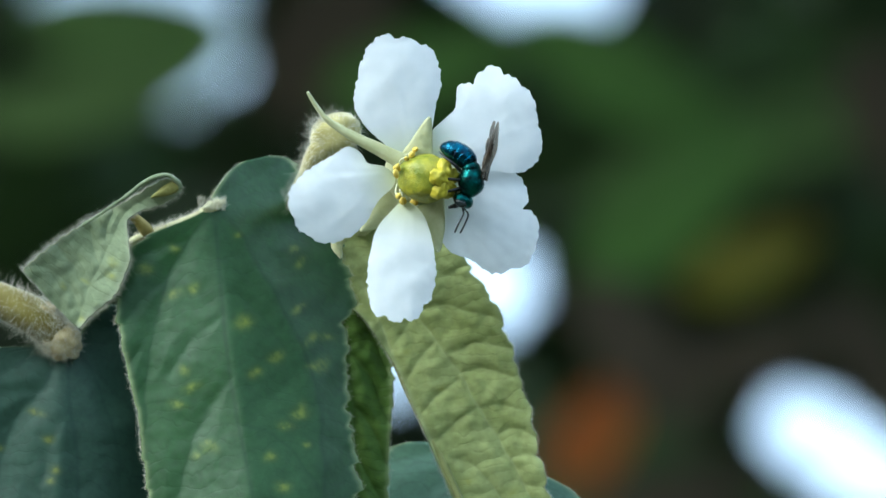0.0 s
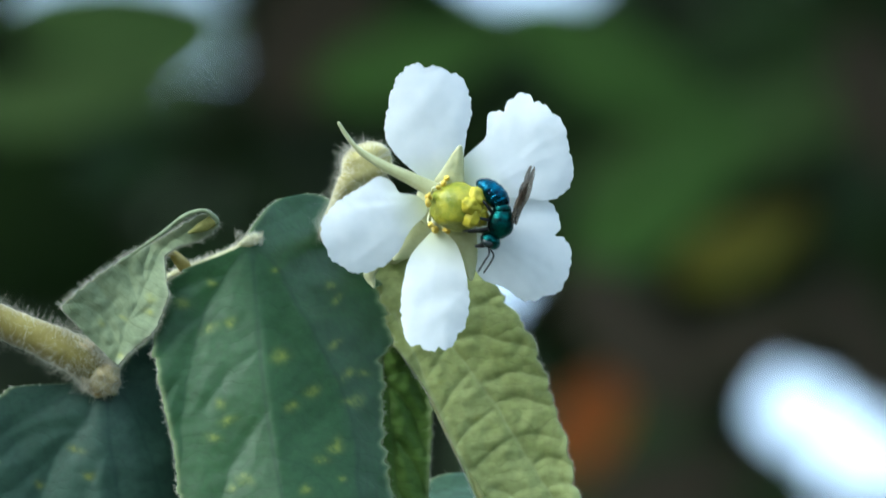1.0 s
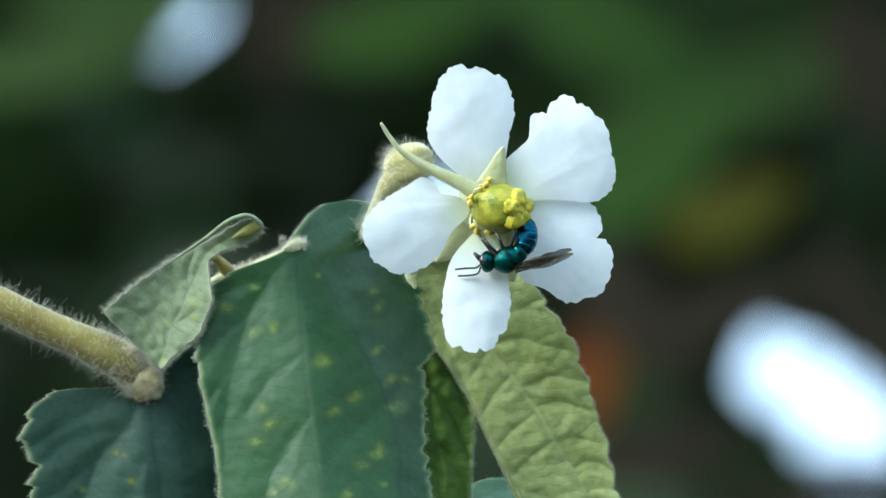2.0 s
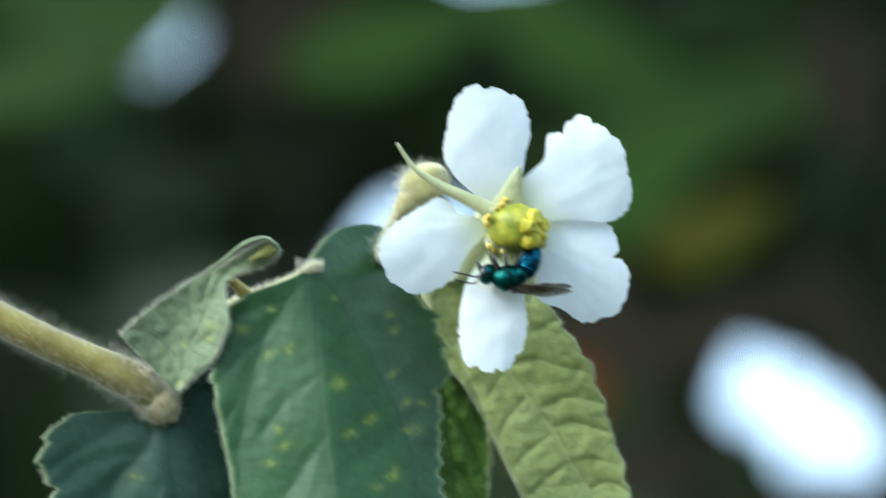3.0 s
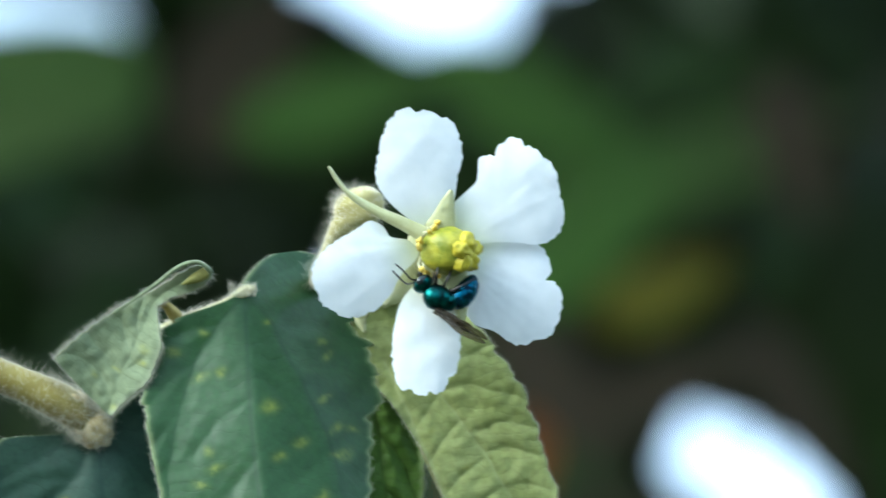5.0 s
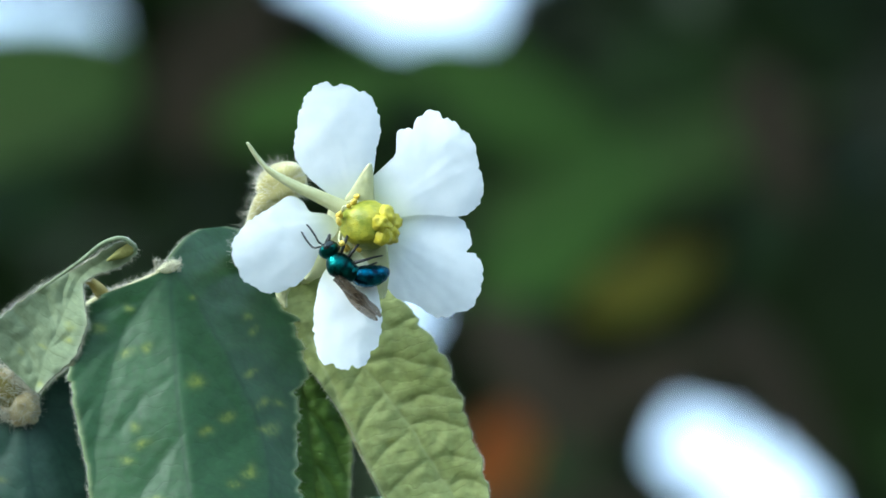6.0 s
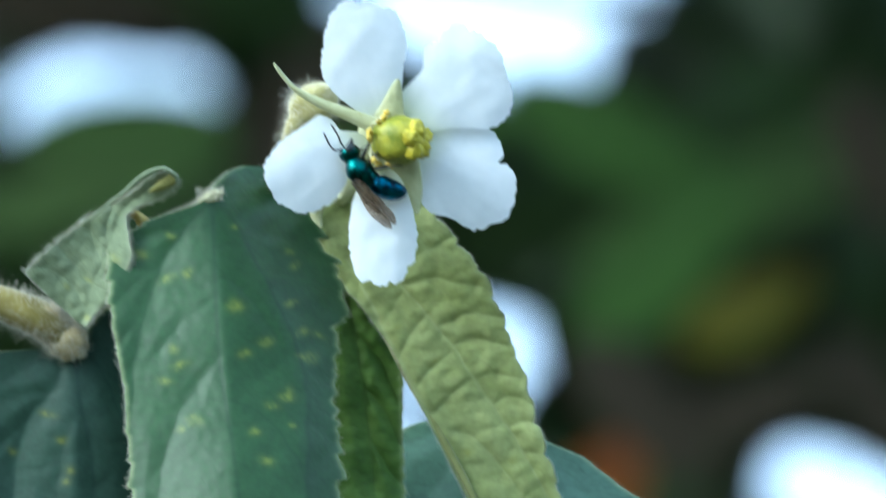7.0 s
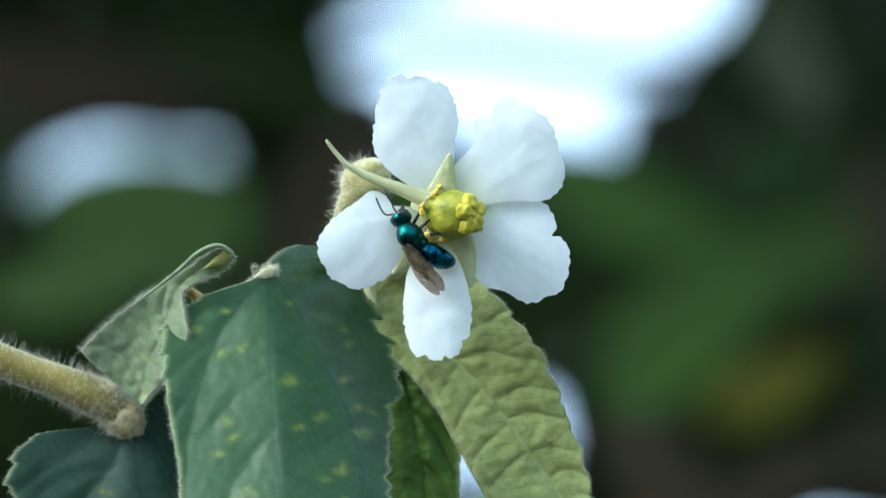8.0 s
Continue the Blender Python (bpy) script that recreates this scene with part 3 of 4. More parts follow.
# the rolled tip of the young leaf, its hollow turned outward
M_ROLL = plain("leaf_roll_olive", (0.16, 0.15, 0.03), (0.24, 0.23, 0.06), 900, 0.7, bump_s=0.4, share=0.15)
bm = bmesh.new()
blob(bm, at(478, 327, -2.6) - at(327, 572, -1), (0.00155, 0.00030, 0.00066), pose(0, 0, 0, 0, -27, 0), 20, 12, lambda c: Vector((c.x, c.y, c.z * (0.75 + 0.45 * c.x))) * (1 + 0.15 * noise.noise(c * 2)))
part("hollow", bm, M_ROLL, leaf_young, "olive hollow of the rolled tip")
bm = bmesh.new()
tube(bm, smooth_line([at(u, v, d) - at(327, 572, -1) for u, v, d in ((330, 396, -1.2), (372, 366, -1.6), (410, 338, -2.2), (445, 310, -2.8), (478, 300, -3.0), (500, 313, -2.8), (502, 322, -2.6))], 40),
     [(0.00008 + 0.00013 * min(1, i / 16)) * (1 + 0.25 * noise.noise(Vector((i * 0.4, 0, 3)))) for i in range(40)], 10)
part("rolled_edge", bm, M_LEAF_YOUNG, leaf_young, "pale woolly rolled edge")

# petiole knot at the head of the large leaf
rngp = random.Random(4)
bm = bmesh.new()
blob(bm, at(560, 352, 0.1), (0.0012, 0.0004, 0.00052), pose(0, 0, 0, 0, -26, 0), 28, 18, shape=lambda c: c * (1 + 0.35 * noise.noise(c * 2.2) + 0.12 * noise.noise(c * 6)))
stalk = smooth_line([at(566, 354, 0.6), at(530, 371, 1.6), at(482, 392, 2.2), at(446, 406, 2.6), at(412, 424, 3.0), at(374, 470, 3.4), at(330, 540, 3.0), at(312, 590, 2.4)], 40)
tube(bm, stalk, [0.00042 - 0.000002 * i for i in range(40)], 10)
petiole = part("petiole", bm, M_KNOT, branch, "short felted leaf stalk")
roots = [(at(560 + rngp.uniform(-26, 24), 350 + rngp.uniform(-12, 10), -0.6), (rngp.uniform(-.6, .6), -0.4, 1)) for i in range(420)]
for k in range(900):
    i = rngp.randrange(0, 20)
    w = Vector((rngp.uniform(-.5, .5), rngp.uniform(-.8, .1), rngp.uniform(0.1, 1)))
    roots.append((stalk[i].lerp(stalk[i + 1], rngp.random()) + w.normalized() * 0.00040, w))
hairs("hairs", roots, petiole, 0.00055, 0.000011, rngp)


M_STIPULE = plain("stalk_amber", (0.36, 0.27, 0.06), (0.52, 0.43, 0.16), 900, 0.6, share=0.2)
bm = bmesh.new()
tube(bm, smooth_line([at(450, 406, 1.6), at(438, 392, 1.0), at(424, 378, 0.6), at(408, 372, 0.2)], 20), [0.00052 + 0.0001 * math.sin(i * 0.35) for i in range(20)], 12)
part("leaf_stalk", bm, M_STIPULE, branch, "short curved amber stalk of the young leaf")


def twig():
    root = SHEET.inverted() @ Vector((-0.62, 1.75, -0.03))
    bm = bmesh.new()
    tube(bm, smooth_line([at(-420, 292, 6), at(-1400, 60, 60), at(-5200, 300, 180), SHEET.inverted() @ Vector((-0.55, 1.7, 1.1)), root], 50), [0.0016 + 0.00022 * i for i in range(50)], 12)
    part("trunk", bm, M_STEM, branch, "slender bent main stem rising from the ground")
    line = [(-420, 292, 6), (-260, 338, 4), (-118, 398, 2), (0, 450, 1), (110, 500, 0.6), (205, 538, 0.8), (255, 562, 1.2), (288, 590, 1.8), (302, 612, 2.2)]
    pts = smooth_line([at(*p) for p in line], 80)
    rad = []
    for i, p in enumerate(pts):
        s = i / 79
        u = p.x / U + 784
        knot = 0.45 * math.exp(-((u + 118) / 26) ** 2) + 0.16 * math.exp(-((u - 240) / 45) ** 2)
        rad.append(0.00152 * (1 + knot) * (1.08 - 0.12 * s) * (1 + 0.015 * math.sin(i * 1.9)))
    bm = bmesh.new()
    tube(bm, pts, rad, 18)
    ob = part("stem", bm, M_STEM, branch, "olive-green hairy twig with a knotted node")
    rng = random.Random(9)
    roots, fuzz = [], []
    for k in range(1700):
        i = rng.randrange(1, 79)
        d = (pts[i] - pts[i - 1]).normalized()
        s = d.cross(Vector((0, 1, 0))).normalized()
        th = rng.uniform(0, 2 * math.pi)
        w = math.cos(th) * s + math.sin(th) * Vector((0, 1, 0))
        roots.append((pts[i].lerp(pts[i - 1], rng.random()) + w * rad[i] * 0.97, w))
    for k in range(6500):
        i = rng.randrange(1, 79)
        w = Vector((rng.uniform(-1, 1), rng.uniform(-1, .4), rng.uniform(-1, 1))).normalized()
        fuzz.append((pts[i].lerp(pts[i - 1], rng.random()) + w * rad[i] * 0.95, w))
    hairs("hairs", roots, ob, 0.0014, 0.000009, rng, 0.3)
    hairs("fuzz", fuzz, ob, 0.00060, 0.000013, rng, 0.6)
    # node scars
    for (u, v, d), r in (((-112, 400, 1.4), 0.0019), ((300, 600, 1.6), 0.00185), ((262, 562, 1.15), 0.00165)):
        bm = bmesh.new()
        blob(bm, at(u, v, d), (r, r * 0.9, r * 0.95), shape=lambda c: c * (1 + 0.30 * noise.noise(c * 2.2 + Vector((u, 0, 0))) + 0.16 * noise.noise(c * 6.0 + Vector((u, 0, 3)))))
        part("node", bm, M_NODE, ob, "brown knotted leaf scar")
    woolly = []
    for k in range(1500):
        w = Vector((rng.uniform(-1, 1), rng.uniform(-1, .2), rng.uniform(-1, 1))).normalized()
        woolly.append((at(*rng.choice(((300, 600, 1.6), (262, 562, 1.15), (285, 585, 1.4)))) + w * 0.0018, w))
    hairs("wool", woolly, ob, 0.0006, 0.000014, rng, 0.7)
    bm = bmesh.new()
    blob(bm, at(-110, 398, -0.35), (0.0007, 0.0004, 0.0009), pose(0, 0, 0, 0, 25, 0), shape=lambda c: c * (1 + 0.3 * noise.noise(c * 2.5)))
    part("bud_scar", bm, M_SCAR, ob, "dark brown bud scar")
    return ob


M_SCAR = plain("scar_brown", (0.10, 0.045, 0.03), (0.20, 0.10, 0.06), 1500, 0.8, bump_s=0.5)
twig()

# ---- flower ----
FLOWER = at(912, 262, -11)


def fl(u, v, d=0.0):
    """A place in the flower's own space, d millimetres behind its middle."""
    k = 1 + (d - 11) / 1200
    return Vector(((u - 784) * U * k, (d - 11) * 0.001, (441 - v) * U * k)) - FLOWER


def petal(parent, base, middle, radii, lift, cup, seed, notches=()):
    """A petal spread round its middle: radii of its outline at even angles; lift: how far its base and its tip lie behind the flower's middle."""
    rings, spokes = 40, 192
    R = np.array(radii, float)
    n = len(R)
    th = np.arange(spokes) * 2 * math.pi / spokes
    x = th / (2 * math.pi) * n
    k = x.astype(int)
    t = x - k
    a, b, c, d = (R[(k + o) % n] for o in (-1, 0, 1, 2))
    edge = 0.5 * (2 * b + (c - a) * t + (2 * a - 5 * b + 4 * c - d) * t * t + (3 * b - a - 3 * c + d) * t ** 3)
    for angle, deep, wide in notches:
        edge = edge - deep * np.exp(-(((np.degrees(th) - angle + 180) % 360 - 180) / wide) ** 2)
    base, middle = np.array(base, float), np.array(middle, float)
    way = middle - base
    ln = np.hypot(*way) * 1.9
    way = way / np.hypot(*way)
    V, claw = [], []
    for i in range(rings):
        f = 0.02 + 0.98 * (i / (rings - 1)) ** 0.85
        for j in range(spokes):
            out = np.array((math.cos(th[j]), math.sin(th[j])))
            p = middle + out * edge[j] * f
            free = max(0.0, min(1.0, ((p - base) @ way) / ln * 2 - 0.3))
            # a softly notched edge
            wave = 4.6 * noise.noise(Vector((p[0] / 9.0, p[1] / 9.0, seed))) + 2.5 * abs(noise.noise(Vector((p[0] / 20.0, p[1] / 20.0, seed + 3))))
            p = p + out * wave * free * f ** 6
            r = p - base
            q = (r @ way) / ln
            s = (r[0] * way[1] - r[1] * way[0]) / 75.0
            fan = math.atan2(s * 75.0, max(8.0, r @ way + 25.0))
            crinkle = 0.12 * noise.noise(Vector((p[0] / 46.0, p[1] / 46.0, seed))) + 0.022 * noise.noise(Vector((p[0] / 17.0, p[1] / 17.0, seed + 5)))
            folds = 0.035 * noise.noise(Vector((fan * 9.0, q * 1.1, seed + 9))) * (0.3 + q)
            frill = 0.05 * noise.noise(Vector((p[0] / 14.0, p[1] / 14.0, seed + 11))) * f ** 5 * free
            y = lift[0] + (lift[1] - lift[0]) * q + cup * s * s * (0.4 + q) - 0.5 * math.sin(max(0.0, min(q, 1.1)) * math.pi) + crinkle + folds + frill
            V.append(fl(p[0], p[1], y))
            claw.append(max(0.0, 1 - max(0.0, q) / 0.34) ** 1.3 * 0.85)
    V.append(sum(V[:spokes], Vector()) / spokes)
    claw.append(claw[0])
    idx = np.arange(rings * spokes).reshape(rings, spokes)
    nxt = np.roll(idx, -1, 1)
    F = np.stack([idx[:-1], idx[1:], nxt[1:], nxt[:-1]], -1).reshape(-1, 4).tolist()
    F += [(rings * spokes, int(idx[0, j]), int(nxt[0, j])) for j in range(spokes)]
    return mesh_ob("petal", V, F, M_PETAL, parent, attrs={"claw": claw})


def sepal(parent, line, hw, d, seed, label="", tail=False):
    na, nb = 36, 12
    pts = smooth_line([(u, v, 0) for u, v in line], na)
    V = []
    for i, p in enumerate(pts):
        s = i / (na - 1)
        t = (pts[min(i + 1, na - 1)] - pts[max(i - 1, 0)]).normalized()
        w = hw * (1.0 * max(0.0, 1 - s / 0.66) ** 0.85 + 0.20 * (1 - s ** 8)) if tail else hw * ((1 - s) ** 0.9 * 1.3 + 0.22 * (1 - s ** 8))
        for j in range(nb):
            c = -1 + 2 * j / (nb - 1)
            V.append(fl(p.x + t.y * c * w, p.y - t.x * c * w, d + 0.18 * c * c + 0.08 * noise.noise(Vector((s * 6, c * 2, seed)))))
    idx = np.arange(na * nb).reshape(na, nb)
    F = np.stack([idx[:-1, :-1], idx[:-1, 1:], idx[1:, 1:], idx[1:, :-1]], -1).reshape(-1, 4)
    ob = mesh_ob("sepal", V, F, M_SEPAL, parent, label)
    sol = ob.modifiers.new("thickness", "SOLIDIFY")
    sol.thickness = 0.00012
    return ob


AXIS = Vector((0.80, -0.58, -0.06)).normalized()


def flower():
    bm = bmesh.new()
    blob(bm, Vector((-0.0004, 0.0028, 0.0)), (0.0032, 0.0012, 0.0032))
    tube(bm, smooth_line([Vector((-0.0011, 0.003, 0)), fl(872, 292, 9), fl(825, 335, 17), fl(780, 390, 24), fl(730, 480, 30)], 20), [0.0009] * 20, 9)
    ob = part("flower", bm, M_SEPAL, branch, "white five-petalled flower with a green-yellow ovary")
    ob.location = FLOWER
    petal(ob, (898, 246), (864, 118), (72, 69, 75, 87, 105, 123, 107, 93, 86, 83, 82, 82, 76, 75, 81, 92, 101, 105, 98, 97, 98, 91, 83, 77), (1.6, 0.6), 0.5, 1, ((266, 5, 4), (294, 5, 4), (222, 3, 3)))
    petal(ob, (930, 250), (1030, 165), (83, 93, 102, 106, 102, 90, 85, 88, 102, 126, 130, 116, 86, 70, 73, 86, 81, 91, 100, 91, 88, 86, 84, 83), (2.0, 1.4), 0.4, 2, ((244, 7, 4), (283, 5, 3), (305, 4, 4)))
    petal(ob, (934, 282), (1025, 340), (94, 99, 103, 105, 99, 95, 85, 73, 74, 81, 84, 87, 92, 100, 115, 116, 112, 110, 105, 105, 100, 95, 86, 85), (2.8, 2.4), 0.5, 3, ((340, 13, 4), (20, 3, 4), (60, 4, 5)))
    petal(ob, (888, 310), (882, 435), (60, 62, 66, 71, 79, 88, 90, 88, 88, 79, 69, 63, 61, 61, 66, 76, 91, 106, 125, 112, 90, 74, 65, 61), (1.2, -0.6), 0.7, 4, ((85, 7, 3), (108, 6, 4), (55, 5, 5)))
    petal(ob, (868, 266), (755, 305), (85, 75, 75, 75, 77, 79, 83, 85, 83, 85, 80, 79, 79, 73, 66, 63, 64, 65, 74, 91, 91, 85, 107, 113), (1.3, -0.4), 0.6, 5)
    sepal(ob, [(884, 244), (838, 222), (790, 200), (745, 174), (722, 150), (703, 122)], 12, 0.1, 1, "long narrow tailed sepal", True)
    sepal(ob, [(902, 232), (910, 202), (921, 160)], 19, 0.4, 2)
    sepal(ob, [(922, 310), (936, 350), (944, 398)], 20, 1.6, 3)
    sepal(ob, [(884, 290), (848, 325), (806, 366)], 32, 2.6, 4)
    sepal(ob, [(768, 372), (764, 392), (772, 414)], 10, 3.4, 5, "withered whitish sepal tip")
    # ovary with its crown of stigma lobes
    bm = bmesh.new()
    turn = Matrix.Translation((0.0001, 0, -0.0004)) @ AXIS.to_track_quat("Z", "Y").to_matrix().to_4x4()
    blob(bm, Vector((0, 0, 0)), (0.00222, 0.00222, 0.00255), turn, 32, 22,
         lambda c: c * (1 + 0.05 * math.cos(5 * math.atan2(c.y, c.x)) * (1 - c.z * c.z) + 0.02 * noise.noise(c * 3)))
    ovary = part("ovary", bm, M_OVARY, ob, "glossy yellow-green round ovary")
    for k in range(5):
        bm = bmesh.new()
        th = k * 2 * math.pi / 5 + 0.4
        m = turn @ pose(0, 0, 0.0018, 0, 0, math.degrees(th))
        blob(bm, m @ Vector((0.0008, 0, 0.0004)), (0.00115, 0.00082, 0.0008), m.to_3x3().to_4x4(), 24, 16, lambda c: c * (1 + 0.28 * noise.noise(c * 1.8 + Vector((k, 0, 0))) + 0.08 * noise.noise(c * 5)))
        part("stigma_lobe", bm, M_STIGMA, ovary)
    rng = random.Random(21)
    for k in range(18):
        th = k * 2 * math.pi / 18 + rng.uniform(-.5, .5)
        r = rng.uniform(0.0021, 0.0031)
        e = turn @ Vector((math.cos(th) * r, math.sin(th) * r, -0.0012 + rng.uniform(-.0008, .0004)))
        b = turn @ Vector((math.cos(th) * 0.0013, math.sin(th) * 0.0013, -0.0022))
        bm = bmesh.new()
        tube(bm, smooth_line([b, b.lerp(e, 0.5) + turn.to_3x3() @ Vector((math.cos(th), math.sin(th), 0)) * 0.0004, e], 8), [0.00009] * 8, 6)
        st = part("stamen", bm, M_FILAMENT, ob)
        bm = bmesh.new()
        blob(bm, e, tuple(rng.uniform(0.6, 1.2) * q for q in (0.00032, 0.00024, 0.00046)), Euler((rng.uniform(0, 3), rng.uniform(0, 3), 0)).to_matrix().to_4x4(), 12, 8)
        part("anther", bm, M_ANTHER, st)
    return ob


flower_ob = flower()


def bud():
    """The felted round bud beside the flower, on its bent hairy stalk."""
    bm = bmesh.new()
    line = smooth_line([at(668, 397, 14) - FLOWER, at(686, 325, 7) - FLOWER, at(709, 267, -2) - FLOWER, at(725, 229, -5) - FLOWER, at(745, 207, -5) - FLOWER], 24)
    tube(bm, line, [0.00085 + 0.00001 * i for i in range(24)], 12)
    blob(bm, at(755, 197, -5) - FLOWER, (0.0024, 0.0019, 0.0019), pose(0, 0, 0, 0, -25, 0), 24, 16, lambda c: c * (1 + 0.06 * math.cos(5 * math.atan2(c.z, c.y))))
    ob = part("bud", bm, M_BUD, branch, "round felted yellow-green bud on a bent stalk")
    ob.location = FLOWER
    rng = random.Random(31)
    roots = []
    for k in range(1900):
        i = rng.randrange(1, 24)
        w = Vector((rng.uniform(-1, 1), rng.uniform(-1, .3), rng.uniform(-1, 1))).normalized()
        roots.append((line[i] + w * 0.0008, w))
    for k in range(900):
        w = Vector((rng.uniform(-1, 1), rng.uniform(-1, .3), rng.uniform(-.6, 1))).normalized()
        roots.append((at(755, 197, -5) - FLOWER + Vector((w.x * 0.0021, w.y * 0.0017, w.z * 0.0016)), w))
    hairs("hairs", roots, ob, 0.0010, 0.000013, rng, 0.6)
    return ob


bud_ob = bud()


# ---- bee ----
def bee():
    """A small metallic bee: x forward, z up its back, the origin in its thorax; millimetres."""
    mm = 0.001
    top = tagged(new("bee"), "small metallic blue-green bee clinging to the flower's ovary", "bee")
    bm = bmesh.new()
    blob(bm, Vector((0, 0, 0)), (1.52 * mm, 1.12 * mm, 1.20 * mm), seg=26, rings=18, shape=lambda c: c * (1 + 0.06 * math.sin(c.x * 5) * max(0, c.z)))
    blob(bm, Vector((-1.15 * mm, 0, -0.15 * mm)), (0.75 * mm, 0.85 * mm, 0.88 * mm))
    thorax = part("thorax", bm, M_THORAX, top, "shiny teal-green thorax")
    bm = bmesh.new()
    blob(bm, Vector((1.82 * mm, 0, -0.60 * mm)), (0.82 * mm, 1.02 * mm, 0.98 * mm), pose(0, 0, 0, 0, 25, 0), 24, 16, lambda c: Vector((c.x * (1.0 - 0.25 * max(0, c.x)), c.y, c.z)))
    tube(bm, [Vector((1.0 * mm, 0, -0.3 * mm)), Vector((1.6 * mm, 0, -0.5 * mm))], [0.4 * mm, 0.4 * mm], 10)
    head = part("head", bm, M_THORAX, top, "dark teal rounded head")
    for s in (-1, 1):
        bm = bmesh.new()
        blob(bm, Vector((2.05 * mm, s * 0.72 * mm, -0.6 * mm)), (0.42 * mm, 0.34 * mm, 0.62 * mm), pose(0, 0, 0, 0, 20, 0))
        part("eye", bm, M_EYE, head)
        bm = bmesh.new()
        tube(bm, smooth_line([Vector((2.55 * mm, s * 0.25 * mm, -0.5 * mm)), Vector((3.0 * mm, s * 0.75 * mm, -0.2 * mm)), Vector((3.7 * mm, s * 1.0 * mm, -0.4 * mm)), Vector((4.8 * mm, s * 0.9 * mm, -0.8 * mm))], 14), [0.085 * mm] * 14, 7)
        part("antenna", bm, M_BLACK, head)
    bm = bmesh.new()
    tube(bm, [Vector((2.3 * mm, 0, -1.1 * mm)), Vector((2.6 * mm, 0, -1.9 * mm))], [0.28 * mm, 0.12 * mm], 8)
    part("mouthparts", bm, M_BLACK, head)
    # abdomen: curved, with overlapping rings
    bm = bmesh.new()
    n = 60
    pts, rad = [], []
    for i in range(n):
        s = i / (n - 1)
        th = radians(50) * s
        R = 3.5 / radians(50) * mm
        pts.append(Vector((-R * math.sin(th), 0, -R * (1 - math.cos(th)))))
        prof = 1.0 * mm * (math.sin(min(1, (s + 0.20) / 0.50) * math.pi / 2)) ** 0.7 * (1.0 if s < 0.38 else max(0.0, 1 - ((s - 0.38) / 0.622) ** 2.1) ** 0.62)
        ring = (s * 6) % 1.0
        rad.append(max(0.03 * mm, prof * (1.0 + 0.06 * ring - (0.08 if ring > 0.84 else 0))))
    tube(bm, pts, rad, 22)
    abdomen = part("abdomen", bm, M_ABDOMEN, top, "glossy metallic blue ringed abdomen")
    abdomen.location = (-1.45 * mm, 0, -0.2 * mm)
    for s in (-1, 1):
        for nm, ln, wd, up, out in (("forewing", 5.5, 0.98, 0.30, 2), ("hindwing", 3.9, 0.66, 0.18, 6)):
            V, F = [], []
            na, nb = 22, 8
            for i in range(na):
                q = i / (na - 1)
                w = wd * (0.18 + 0.82 * math.sin(min(1, q / 0.7) * math.pi / 2)) * (1 if q < 0.72 else math.sqrt(max(0.0, 1 - ((q - 0.72) / 0.285) ** 2)))
                for j in range(nb):
                    c = -1 + 2 * j / (nb - 1)
                    V.append((-ln * q * mm, s * (0.10 + 0.05 * q + (c + 0.25) * w * 0.85) * mm, ((0.22 if nm == "forewing" else 0.0) + s * 0.06 + 0.12 * q + c * c * 0.1 + 0.10 * math.sin(q * 9 + c * 3)) * mm))
            idx = np.arange(na * nb).reshape(na, nb)
            F = np.stack([idx[:-1, :-1], idx[:-1, 1:], idx[1:, 1:], idx[1:, :-1]], -1).reshape(-1, 4)
            w = mesh_ob(nm, V, F, M_WING, top, "smoky translucent folded wing")
            w.matrix_basis = pose(-0.2 * mm, s * 0.12 * mm, 1.0 * mm, 0, 4, s * -out * 0.3)
            for k in range(3):
                bm = bmesh.new()
                yy = (0.35 + (k - 0.9) * wd * 0.55)
                tube(bm, [Vector((-ln * q * 0.9 * mm, s * (0.10 + 0.05 * q + (yy - 0.25) * min(1, q * 1.6)) * mm, ((0.22 if nm == "forewing" else 0.0) + s * 0.06 + 0.14 * q + 0.03 + 0.10 * math.sin(q * 9)) * mm)) for q in (0, .2, .4, .6, .8, 1)], [0.016 * mm] * 6, 5)
                part("wing_vein", bm, M_BLACK, w)
    for s in (-1, 1):
        for nm, x, reach in (("foreleg", 0.75, 0.6), ("midleg", 0.0, 0.0), ("hindleg", -0.75, -1.3)):
            bm = bmesh.new()
            line = [Vector((x * mm, s * 0.6 * mm, -0.85 * mm)), Vector(((x + reach * 0.5) * mm, s * 1.25 * mm, -1.5 * mm)),
                    Vector(((x + reach * 0.9) * mm, s * 1.1 * mm, -2.4 * mm)), Vector(((x + reach * 1.25) * mm, s * 0.85 * mm, -3.1 * mm))]
            tube(bm, smooth_line(line, 16), [(0.17 - 0.007 * i) * mm for i in range(16)], 7)
            part(nm, bm, M_BLACK, top)
    return top, abdomen


bee_ob, bee_abdomen = bee()

# ---- the distance: shaded foliage with gaps to the sky ----
GAPS = [(1402, 722, 80, 48, 8), (1560, 764, 58, 42, 0), (1490, 785, 70, 50, 30), (1536, 850, 84, 70, 0),
        (768, 484, 70, 60, 0), (830, 476, 86, 82, 0), (850, 490, 60, 90, 0), (655, 655, 42, 78, 0),
        (930, -36, 112, 50, 0), (850, -130, 200, 82, 0), (1010, -180, 165, 50, 10), (930, -248, 395, 76, -8),
        (150, 35, 150, 92, 0), (274, 77, 113, 122, 0), (1160, 972, 104, 40, 0)]


